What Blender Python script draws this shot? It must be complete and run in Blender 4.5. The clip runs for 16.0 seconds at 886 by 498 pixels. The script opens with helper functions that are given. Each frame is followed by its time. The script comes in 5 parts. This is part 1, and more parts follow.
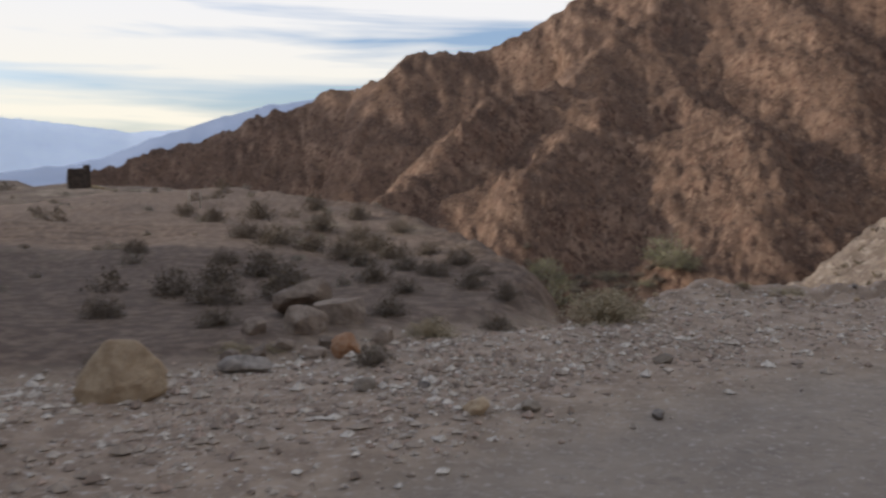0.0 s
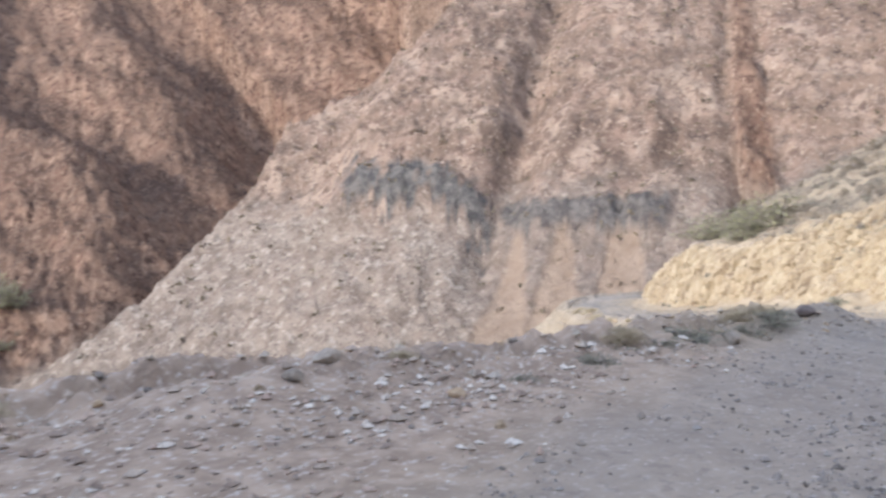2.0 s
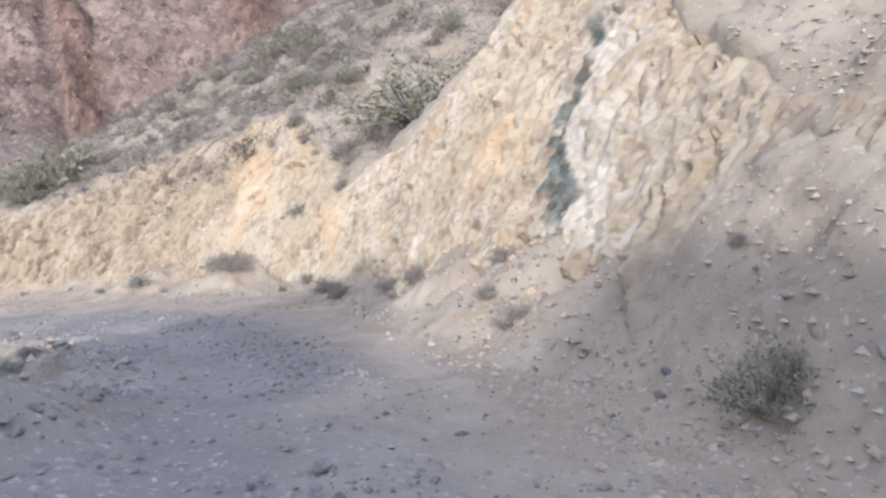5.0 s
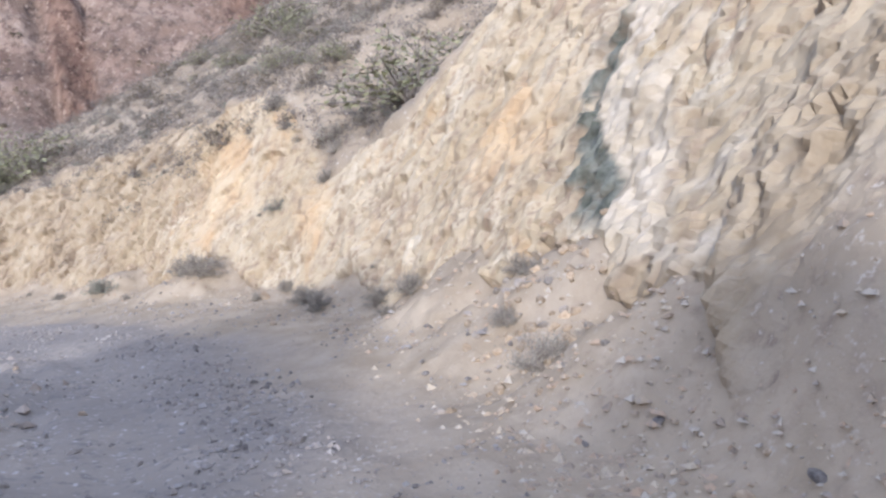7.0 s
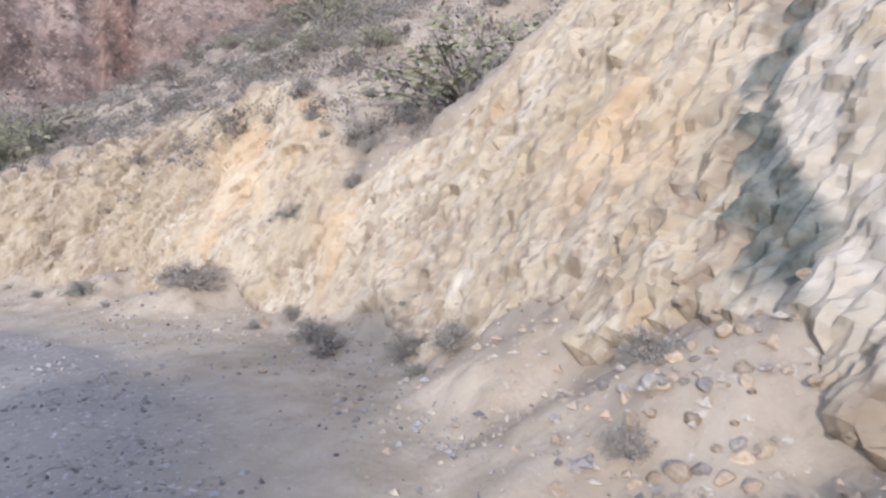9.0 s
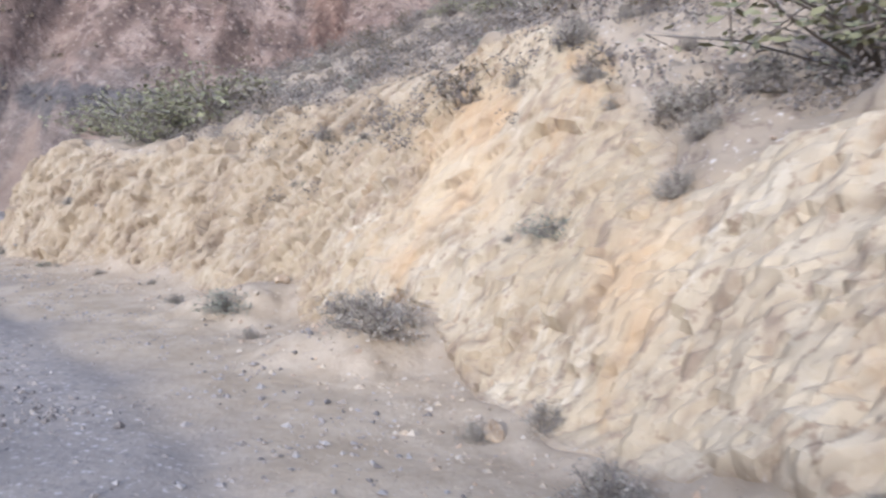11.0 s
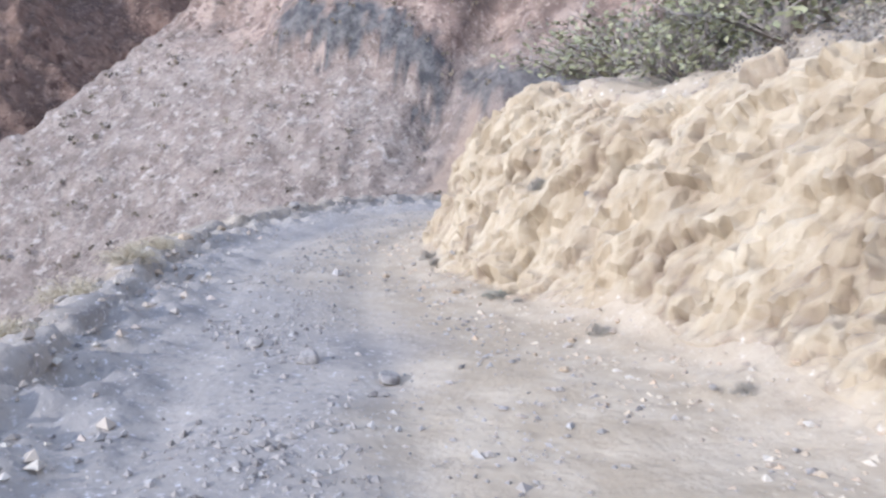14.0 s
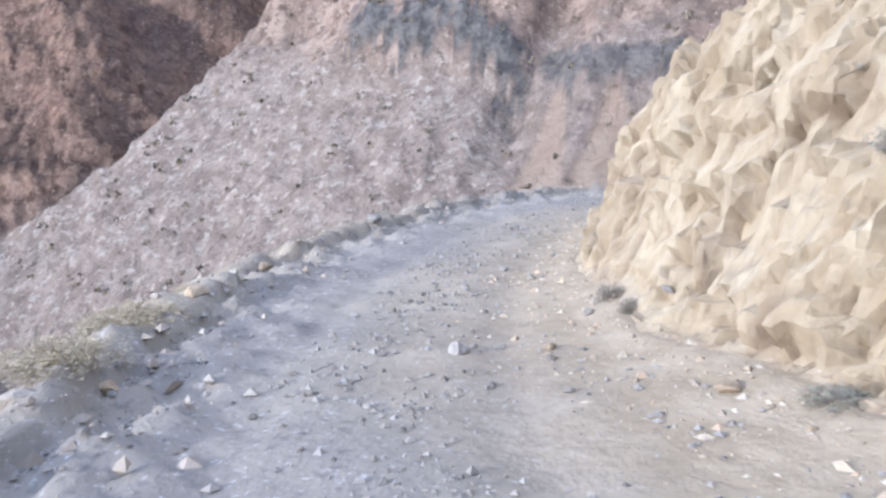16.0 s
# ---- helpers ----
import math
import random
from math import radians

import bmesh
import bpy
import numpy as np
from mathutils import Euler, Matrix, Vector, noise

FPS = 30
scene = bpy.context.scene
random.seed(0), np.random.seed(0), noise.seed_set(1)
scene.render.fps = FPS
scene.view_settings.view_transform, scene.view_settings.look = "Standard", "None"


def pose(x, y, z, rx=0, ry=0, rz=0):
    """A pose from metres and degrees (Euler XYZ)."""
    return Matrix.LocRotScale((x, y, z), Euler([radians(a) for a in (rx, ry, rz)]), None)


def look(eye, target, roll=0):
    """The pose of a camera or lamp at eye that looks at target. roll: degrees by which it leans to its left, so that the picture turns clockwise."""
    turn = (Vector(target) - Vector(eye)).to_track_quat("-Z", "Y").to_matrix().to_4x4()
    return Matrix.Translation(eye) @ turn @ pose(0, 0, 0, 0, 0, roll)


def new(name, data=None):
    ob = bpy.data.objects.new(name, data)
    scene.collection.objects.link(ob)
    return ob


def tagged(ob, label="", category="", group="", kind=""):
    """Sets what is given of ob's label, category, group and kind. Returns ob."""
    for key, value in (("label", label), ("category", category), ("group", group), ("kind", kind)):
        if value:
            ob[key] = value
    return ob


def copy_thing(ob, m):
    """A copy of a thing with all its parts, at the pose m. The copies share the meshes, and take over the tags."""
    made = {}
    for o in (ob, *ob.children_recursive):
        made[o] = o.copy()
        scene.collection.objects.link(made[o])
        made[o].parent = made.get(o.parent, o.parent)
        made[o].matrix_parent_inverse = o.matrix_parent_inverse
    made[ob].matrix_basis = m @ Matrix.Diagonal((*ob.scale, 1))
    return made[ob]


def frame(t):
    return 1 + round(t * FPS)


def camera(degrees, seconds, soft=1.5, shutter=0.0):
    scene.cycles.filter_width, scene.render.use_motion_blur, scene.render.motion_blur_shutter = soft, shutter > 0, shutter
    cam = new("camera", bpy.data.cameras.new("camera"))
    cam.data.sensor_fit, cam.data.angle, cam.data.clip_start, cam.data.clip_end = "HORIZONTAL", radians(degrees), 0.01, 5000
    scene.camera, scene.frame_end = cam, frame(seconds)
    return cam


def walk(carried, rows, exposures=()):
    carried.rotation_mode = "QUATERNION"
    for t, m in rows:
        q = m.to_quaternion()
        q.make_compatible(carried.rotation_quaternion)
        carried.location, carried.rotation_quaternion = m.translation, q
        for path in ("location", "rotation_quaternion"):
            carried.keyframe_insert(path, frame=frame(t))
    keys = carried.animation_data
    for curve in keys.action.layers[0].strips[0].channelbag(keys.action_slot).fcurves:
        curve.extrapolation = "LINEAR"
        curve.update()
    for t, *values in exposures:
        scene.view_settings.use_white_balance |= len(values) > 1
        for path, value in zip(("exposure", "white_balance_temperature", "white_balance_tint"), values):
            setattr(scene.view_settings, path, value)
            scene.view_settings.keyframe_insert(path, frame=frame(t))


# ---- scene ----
cam = camera(56.2, 16.0, soft=2.6, shutter=0.2)
METRES, EYE, TILT, LEAN, TURN = 36.0, 1.6, -4.0, 0.0, 0.0
ROWS = [
    (0.0, -0.0265, -0.0371, -0.0026, 0.0, 0.0, -0.0),
    (0.5, -0.0152, 0.0025, 0.0003, -8.83, 0.28, 1.31),
    (1.0, 0.0042, 0.0375, 0.0030, -19.2, 0.46, 2.69),
    (1.5, 0.0314, 0.0668, 0.0051, -30.98, 0.17, 4.46),
    (2.0, 0.0618, 0.0901, 0.0066, -43.41, -0.72, 5.77),
    (2.5, 0.0964, 0.1074, 0.0062, -55.41, -2.19, 6.71),
    (3.0, 0.1309, 0.1194, 0.0055, -65.87, -3.78, 6.77),
    (3.5, 0.1668, 0.1284, 0.0046, -74.65, -5.18, 6.1),
    (4.0, 0.2035, 0.1338, 0.0031, -81.51, -6.57, 6.09),
    (4.5, 0.2412, 0.1384, -0.0001, -86.32, -8.13, 6.18),
    (7.0, 0.332, 0.1467, -0.0078, -86.7, -8.97, 6.5),
    (7.5, 0.3409, 0.1481, -0.0085, -85.44, -8.31, 5.76),
    (8.0, 0.358, 0.1509, -0.0095, -85.99, -7.85, 3.43),
    (10.5, 0.5017, 0.1957, -0.0203, -76.79, -7.35, -3.0),
    (11.0, 0.5354, 0.2163, -0.0223, -71.19, -7.12, -2.83),
    (11.5, 0.5717, 0.2379, -0.0244, -65.63, -7.33, -0.41),
    (12.0, 0.6045, 0.2653, -0.0275, -60.64, -7.7, 0.0),
    (12.5, 0.6354, 0.2971, -0.0323, -54.88, -8.97, -1.35),
    (13.0, 0.6625, 0.3288, -0.0347, -50.03, -10.06, -0.65),
    (13.5, 0.684, 0.3591, -0.0385, -46.26, -9.67, -1.58),
    (14.0, 0.7034, 0.3892, -0.0413, -43.08, -9.34, -1.19),
    (14.5, 0.7243, 0.4169, -0.0448, -40.64, -9.43, 1.41),
    (15.0, 0.742, 0.4485, -0.0481, -38.57, -9.43, -0.03),
    (15.5, 0.7639, 0.4797, -0.0501, -37.6, -9.56, 2.09),
    (16.0, 0.7851, 0.5092, -0.0551, -37.82, -9.36, 4.53),
]

EXPOSURES = [(0.0, -0.8, 6800, 10), (0.5, -0.46, 6750, 10), (1.0, -0.08, 6600, 9), (1.5, 0.2, 6400, 8), (2.0, 0.3, 5900, 9), (3.0, 0.3, 5550, 11), (5.0, 0.1, 5450, 13),
             (7.0, 0.06, 5450, 14), (11.0, 0.0, 5350, 14), (13.0, 0.28, 5250, 12), (16.0, 0.45, 5200, 10)]
walk(cam, [(t, pose(0, 0, EYE, TILT, LEAN, TURN) @ pose(METRES * x, METRES * y, METRES * z, 90 + pitch, roll, yaw)) for t, x, y, z, yaw, pitch, roll in ROWS], EXPOSURES)

# ---- light: low sun behind thin cloud, bright streaked sky ----
SUN_BEARING, SUN_HEIGHT = -86.0, 19.0


def nodes_of(tree):
    tree.nodes.clear()

    def add(kind, **values):
        n = tree.nodes.new(kind)
        for key, value in values.items():
            if key in n.inputs:
                n.inputs[key].default_value = value
            else:
                setattr(n, key, value)
        return n
    return add, tree.links.new


def make_world():
    w = bpy.data.worlds.new("sky")
    scene.world = w
    w.use_nodes = True
    add, link = nodes_of(w.node_tree)
    sky = add("ShaderNodeTexSky", sky_type="NISHITA", sun_disc=False)
    sky.sun_elevation, sky.sun_rotation = radians(SUN_HEIGHT), radians(SUN_BEARING)
    sky.dust_density = 2.0
    co = add("ShaderNodeTexCoord")
    sep = add("ShaderNodeSeparateXYZ")
    link(co.outputs["Generated"], sep.inputs[0])
    stretch = add("ShaderNodeVectorMath", operation="MULTIPLY")
    stretch.inputs[1].default_value = (1.1, 1.1, 17.0)
    link(co.outputs["Generated"], stretch.inputs[0])
    cloud = add("ShaderNodeTexNoise", Scale=1.25, Detail=5.0, Roughness=0.55, Distortion=0.35)
    link(stretch.outputs[0], cloud.inputs["Vector"])
    ramp = add("ShaderNodeValToRGB")
    ramp.color_ramp.elements[0].position, ramp.color_ramp.elements[1].position = 0.43, 0.58
    link(cloud.outputs[0], ramp.inputs[0])
    low = add("ShaderNodeMapRange")
    low.inputs["From Min"].default_value, low.inputs["From Max"].default_value = 0.02, 0.2
    link(sep.outputs["Z"], low.inputs["Value"])
    tint = add("ShaderNodeValToRGB")
    tint.color_ramp.elements[0].color, tint.color_ramp.elements[1].color = (0.98, 0.93, 0.76, 1), (0.86, 0.88, 0.93, 1)
    link(low.outputs[0], tint.inputs[0])
    scale = add("ShaderNodeVectorMath", operation="SCALE")
    scale.inputs["Scale"].default_value = 13.0
    link(tint.outputs[0], scale.inputs[0])
    mix = add("ShaderNodeMix", data_type="RGBA")
    link(ramp.outputs[0], mix.inputs["Factor"])
    clear_sky = add("ShaderNodeVectorMath", operation="MULTIPLY")
    clear_sky.inputs[1].default_value = (1.8, 1.95, 2.4)
    link(sky.outputs[0], clear_sky.inputs[0])
    link(clear_sky.outputs[0], mix.inputs["A"])
    link(scale.outputs[0], mix.inputs["B"])
    bg = add("ShaderNodeBackground", Strength=0.138)
    link(mix.outputs["Result"], bg.inputs[0])
    out = add("ShaderNodeOutputWorld")
    link(bg.outputs[0], out.inputs[0])


make_world()
sun = new("sun", bpy.data.lights.new("sun", "SUN"))
sun.data.energy, sun.data.angle, sun.data.color = 4.0, radians(0.9), (1.0, 0.91, 0.80)
sun_way = Vector((math.sin(radians(SUN_BEARING)) * math.cos(radians(SUN_HEIGHT)), math.cos(radians(SUN_BEARING)) * math.cos(radians(SUN_HEIGHT)), math.sin(radians(SUN_HEIGHT))))
sun.matrix_world = look(sun_way * 100, (0, 0, 0))


# ---- noise over arrays ----
PERM = np.random.RandomState(7).permutation(512)
GRAD = np.random.RandomState(8).normal(size=(512, 3))
GRAD /= np.linalg.norm(GRAD, axis=1)[:, None]


def grain(x, y, z):
    """Smooth noise of about -0.7 to 0.7 with cells of one metre."""
    x, y, z = np.broadcast_arrays(x, y, z)
    xi, yi, zi = np.floor(x).astype(int), np.floor(y).astype(int), np.floor(z).astype(int)
    xf, yf, zf = x - xi, y - yi, z - zi
    u, v, w = (q * q * q * (q * (q * 6 - 15) + 10) for q in (xf, yf, zf))
    total = 0.0
    for i in (0, 1):
        for j in (0, 1):
            for k in (0, 1):
                g = GRAD[PERM[(PERM[(PERM[(xi + i) % 512] + yi + j) % 512] + zi + k) % 512]]
                dot = g[..., 0] * (xf - i) + g[..., 1] * (yf - j) + g[..., 2] * (zf - k)
                total = total + dot * (u if i else 1 - u) * (v if j else 1 - v) * (w if k else 1 - w)
    return total


def layers(x, y, z, cell, octaves=4, gain=0.5, ridged=False):
    total, size, amount = 0.0, 1.0 / cell, 1.0
    for o in range(octaves):
        n = grain(x * size + 13.7 * o, y * size + 5.1 * o, z * size + 9.3 * o)
        total = total + amount * ((0.35 - np.abs(n)) * 1.6 if ridged else n)
        size, amount = size * 2.03, amount * gain
    return total


def blocks(x, y, z):
    """Cells of about one metre: a random level for each, the distance to its joint, and a tilted facet."""
    xi, yi, zi = np.floor(x).astype(int), np.floor(y).astype(int), np.floor(z).astype(int)
    first, second, level, tilt = np.full(x.shape, 9.0), np.full(x.shape, 9.0), np.zeros(x.shape), np.zeros(x.shape)
    for i in (-1, 0, 1):
        for j in (-1, 0, 1):
            for k in (-1, 0, 1):
                h = PERM[(PERM[(PERM[(xi + i) % 512] + yi + j) % 512] + zi + k) % 512]
                g = GRAD[h] * 0.45 + 0.5
                fx, fy, fz = x - xi - i - g[..., 0], y - yi - j - g[..., 1], z - zi - k - g[..., 2]
                d = np.sqrt(fx ** 2 + fy ** 2 + fz ** 2)
                r = GRAD[(h + 37) % 512]
                closer = d < first
                second = np.where(closer, first, np.minimum(second, d))
                level = np.where(closer, (PERM[(h + 91) % 512] % 64) / 64.0, level)
                tilt = np.where(closer, r[..., 0] * fx + r[..., 1] * fy + r[..., 2] * fz, tilt)
                first = np.where(closer, d, first)
    return level, second - first, tilt


def ease(a, b, v):
    q = np.clip((v - a) / (b - a), 0, 1)
    return q * q * (3 - 2 * q)


def soft_min(a, b, k):
    h = np.clip(0.5 + 0.5 * (b - a) / k, 0, 1)
    return b + (a - b) * h - k * h * (1 - h)


def soft_max(a, b, k):
    return -soft_min(-a, -b, k)


# ---- plan: the foot of the cut bank, and the outer rim of road and knoll ----
BANK_FOOT = [(2.5, -60, 4), (3.0, -25, 1.6), (3.6, -10, 0.6), (5.0, -3.0, 0.2), (7.5, 0.6, 0.0), (10.5, 2.8, -0.4), (15.0, 4.4, -0.75), (18.0, 5.1, -1.1),
             (20.5, 6.2, -1.3), (22.5, 7.4, -1.55), (25.0, 9.3, -1.85), (26.8, 11.5, -2.15), (28.0, 13.0, -2.45), (29.4, 14.8, -2.7), (30.7, 17.0, -3.0),
             (31.6, 19.3, -3.3), (32.45, 21.65, -3.55), (33.78, 23.65, -3.75), (35.75, 25.35, -3.95), (38.6, 27.2, -4.2), (43.0, 27.6, -4.6), (50.0, 25.5, -5.2), (62.0, 18.0, -6.2)]
RIM = [(-140, 80, 0.0), (-60, 64, 0.8), (-30, 55, 1.4), (-18, 48, 1.6), (-9.5, 37, 1.35), (-3.8, 28, 0.9), (-0.95, 21.5, 0.3), (0.05, 14.5, 0.1), (0.5, 9.8, 0.1), (1.2, 9.5, 0.1), (2.2, 10.1, 0.1),
       (3.3, 10.4, 0.1), (4.6, 10.25, 0.1), (6.1, 9.75, 0.08), (7.2, 9.15, 0.04), (8.5, 8.75, -0.02), (10.0, 8.55, -0.12), (11.6, 8.55, -0.25), (13.4, 8.75, -0.4), (15.2, 8.95, -0.75), (17.3, 9.4, -1.15),
       (20.0, 11.0, -1.65), (23.0, 14.3, -2.3), (25.4, 17.4, -2.85),
       (27.3, 20.1, -3.2), (29.2, 22.8, -3.5), (31.0, 25.2, -3.75), (33.0, 27.4, -4.0), (36.0, 29.4, -4.25), (39.4, 31.0, -4.5), (44.0, 31.8, -4.9), (51.0, 30.2, -5.4), (64.0, 23.5, -6.4)]
DIP = [(-14, 4.6, 0.1), (-7, 5.3, 0.12), (-3.2, 6.0, 0.14), (-1.9, 7.3, 0.16), (-0.7, 8.2, 0.2), (0.3, 8.9, 0.3), (0.9, 10.0, 0.6), (1.6, 12.5, 1.2), (3.0, 17.0, 2.0)]


def smooth_line(points, steps=5):
    p = np.array([points[0], *points, points[-1]], float)
    out = []
    for a, b, c, d in zip(p, p[1:], p[2:], p[3:]):
        for t in np.arange(steps) / steps:
            out.append(0.5 * (2 * b + (c - a) * t + (2 * a - 5 * b + 4 * c - d) * t * t + (3 * b - a - 3 * c + d) * t ** 3))
    return np.array(out + [p[-1]])


def along(x, y, line):
    """Distance to a line (plus: on its right side), its height there, and how far along it."""
    best = np.full(x.shape, 1e18)
    side, height, run = np.zeros(x.shape), np.zeros(x.shape), np.zeros(x.shape)
    start = 0.0
    for a, b in zip(line, line[1:]):
        dx, dy = b[0] - a[0], b[1] - a[1]
        length = math.hypot(dx, dy)
        t = np.clip(((x - a[0]) * dx + (y - a[1]) * dy) / length ** 2, 0, 1)
        d = (x - a[0] - t * dx) ** 2 + (y - a[1] - t * dy) ** 2
        near = d < best
        best = np.where(near, d, best)
        side = np.where(near, np.sign((x - a[0]) * dy - (y - a[1]) * dx), side)
        height = np.where(near, a[2] + t * (b[2] - a[2]), height)
        run = np.where(near, start + t * length, run)
        start += length
    return np.sqrt(best) * side, height, run


FOOT_LINE, RIM_LINE, DIP_LINE = smooth_line(BANK_FOOT), smooth_line(RIM), smooth_line(DIP)


def sight(bearing, rise, far, eye=(0.0, 0.0, 1.6)):
    b, r = radians(bearing), radians(rise)
    return (eye[0] + far * math.sin(b), eye[1] + far * math.cos(b), eye[2] + far * math.tan(r))


# ridges of the mountains and added shade casters: crest line and the steepness of the flanks
RIDGES = [
    (0.72, [sight(-30, -2.5, 430), sight(-21, 1.2, 430), sight(-13.8, 3.7, 435), sight(-10, 5.2, 440), sight(-6, 6.4, 440), sight(-2.5, 8.45, 430), sight(2.9, 8.8, 440),
            sight(6.7, 10.8, 450), sight(9.2, 12.4, 450), sight(14, 16, 480), sight(22, 19, 500), sight(35, 24, 540), sight(60, 27, 560), sight(95, 24, 560)]),
    (0.8, [sight(-3.7, -1.2, 225), sight(2.9, 4.7, 265), sight(8.7, 6.6, 300), sight(10.5, 8.6, 330), sight(15.5, 12.3, 390), sight(17, 15, 440)]),
    (0.85, [sight(5.0, -4.2, 195), sight(6.0, 1.1, 220), sight(9.8, 4.1, 265), sight(11, 6.2, 310)]),
    (0.62, [sight(21, -1.5, 215), sight(20, 2.5, 240), sight(16.5, 4.6, 290), sight(14, 8, 345)]),
    (0.6, [sight(27, 2.5, 270), sight(25, 8, 310), sight(22, 12, 370), sight(21, 16, 440)]),
    # the last three stay out of view in the west, added only to cast shade
    (2.4, [(-18.5, -70, 32.0), (-16.5, -30, 18.2), (-16.5, 4.6, 16.4), (-16.5, 6.2, 17.3), (-16.5, 7.3, 16.2), (-16.7, 8.6, 15.8), (-17, 9.8, 18.4), (-17.5, 11.2, 18.2), (-21, 13, 5.0), (-26, 16, -2)]),
    (2.5, [(-380, 375, 160), (-380, 456, 175)]),
    (0.7, [(-66, -60, 31), (-62, -10, 20), (-62, 20, 13.5), (-75, 60, 3)]),
]


# the slope across the canyon: one great face with gullies, cut off along a crest on its far side
CREST = np.array([(20, 172, 0), (47, 163, 0), (70, 158, 0), (99, 162, 0), (113, 170, 0), (144, 153, 0), (166, 157, 0), (200, 175, 0), (280, 240, 0)], float)


def across(x, y):
    """The face's strike and climb coordinates, and its height."""
    u, w = 0.88 * y - 0.47 * x, 0.88 * x + 0.47 * y
    north = -along(x, y, CREST)[0]
    z = -121.2 + 0.685 * x + 0.365 * y - 1.5 * np.maximum(north, 0)
    wob = 3.0 * grain(w / 25.0, u / 60.0, 0.3)
    z = z + 3.0 * np.exp(-((u - 62) / 15) ** 2) - 5.5 * np.exp(-((u - 39 + wob) / 5.0) ** 2) * ease(128, 150, w)
    z = z - 7.5 * np.exp(-((u + 4 + wob) / 4.2) ** 2) * ease(110, 150, w) - 5.0 * np.exp(-((u + 37 + wob) / 5) ** 2)
    z = z - 2.0 * np.exp(-((u - 15 + 0.6 * (w - 155)) / 1.6) ** 2) * ease(145, 150, w) * ease(168, 160, w)
    z = z + 4.5 * ease(146, 153, w + 0.10 * (u - 55) ** 2 * 0.12 + wob) * ease(36, 44, u) * ease(80, 70, u)
    z = z + 3.0 * ease(141, 145, w + wob) * ease(42, 36, u) * ease(6, 14, u)
    return u, w, z


def ridge_land(x, y):
    total = np.full(x.shape, -60.0)
    for number, (steep, crest) in enumerate(RIDGES):
        d, h, _ = along(x, y, np.array(crest))
        d = np.abs(d)
        total = soft_max(total, h - steep * np.sqrt(d * d + 9) + 1.5, 14.0 if 0 < number < 5 else 2.5)
    return soft_max(total, across(x, y)[2], 2.0)


FANS = [(19.0, 4.4, 0.05, 0.72), (17.2, 3.9, 0.0, 0.72), (20.8, 5.3, -0.35, 0.75), (23.4, 6.9, -0.95, 0.7), (26.5, 10.4, -1.35, 0.55), (28.5, 13.0, -1.85, 0.5), (30.7, 16.1, -2.6, 0.5)]


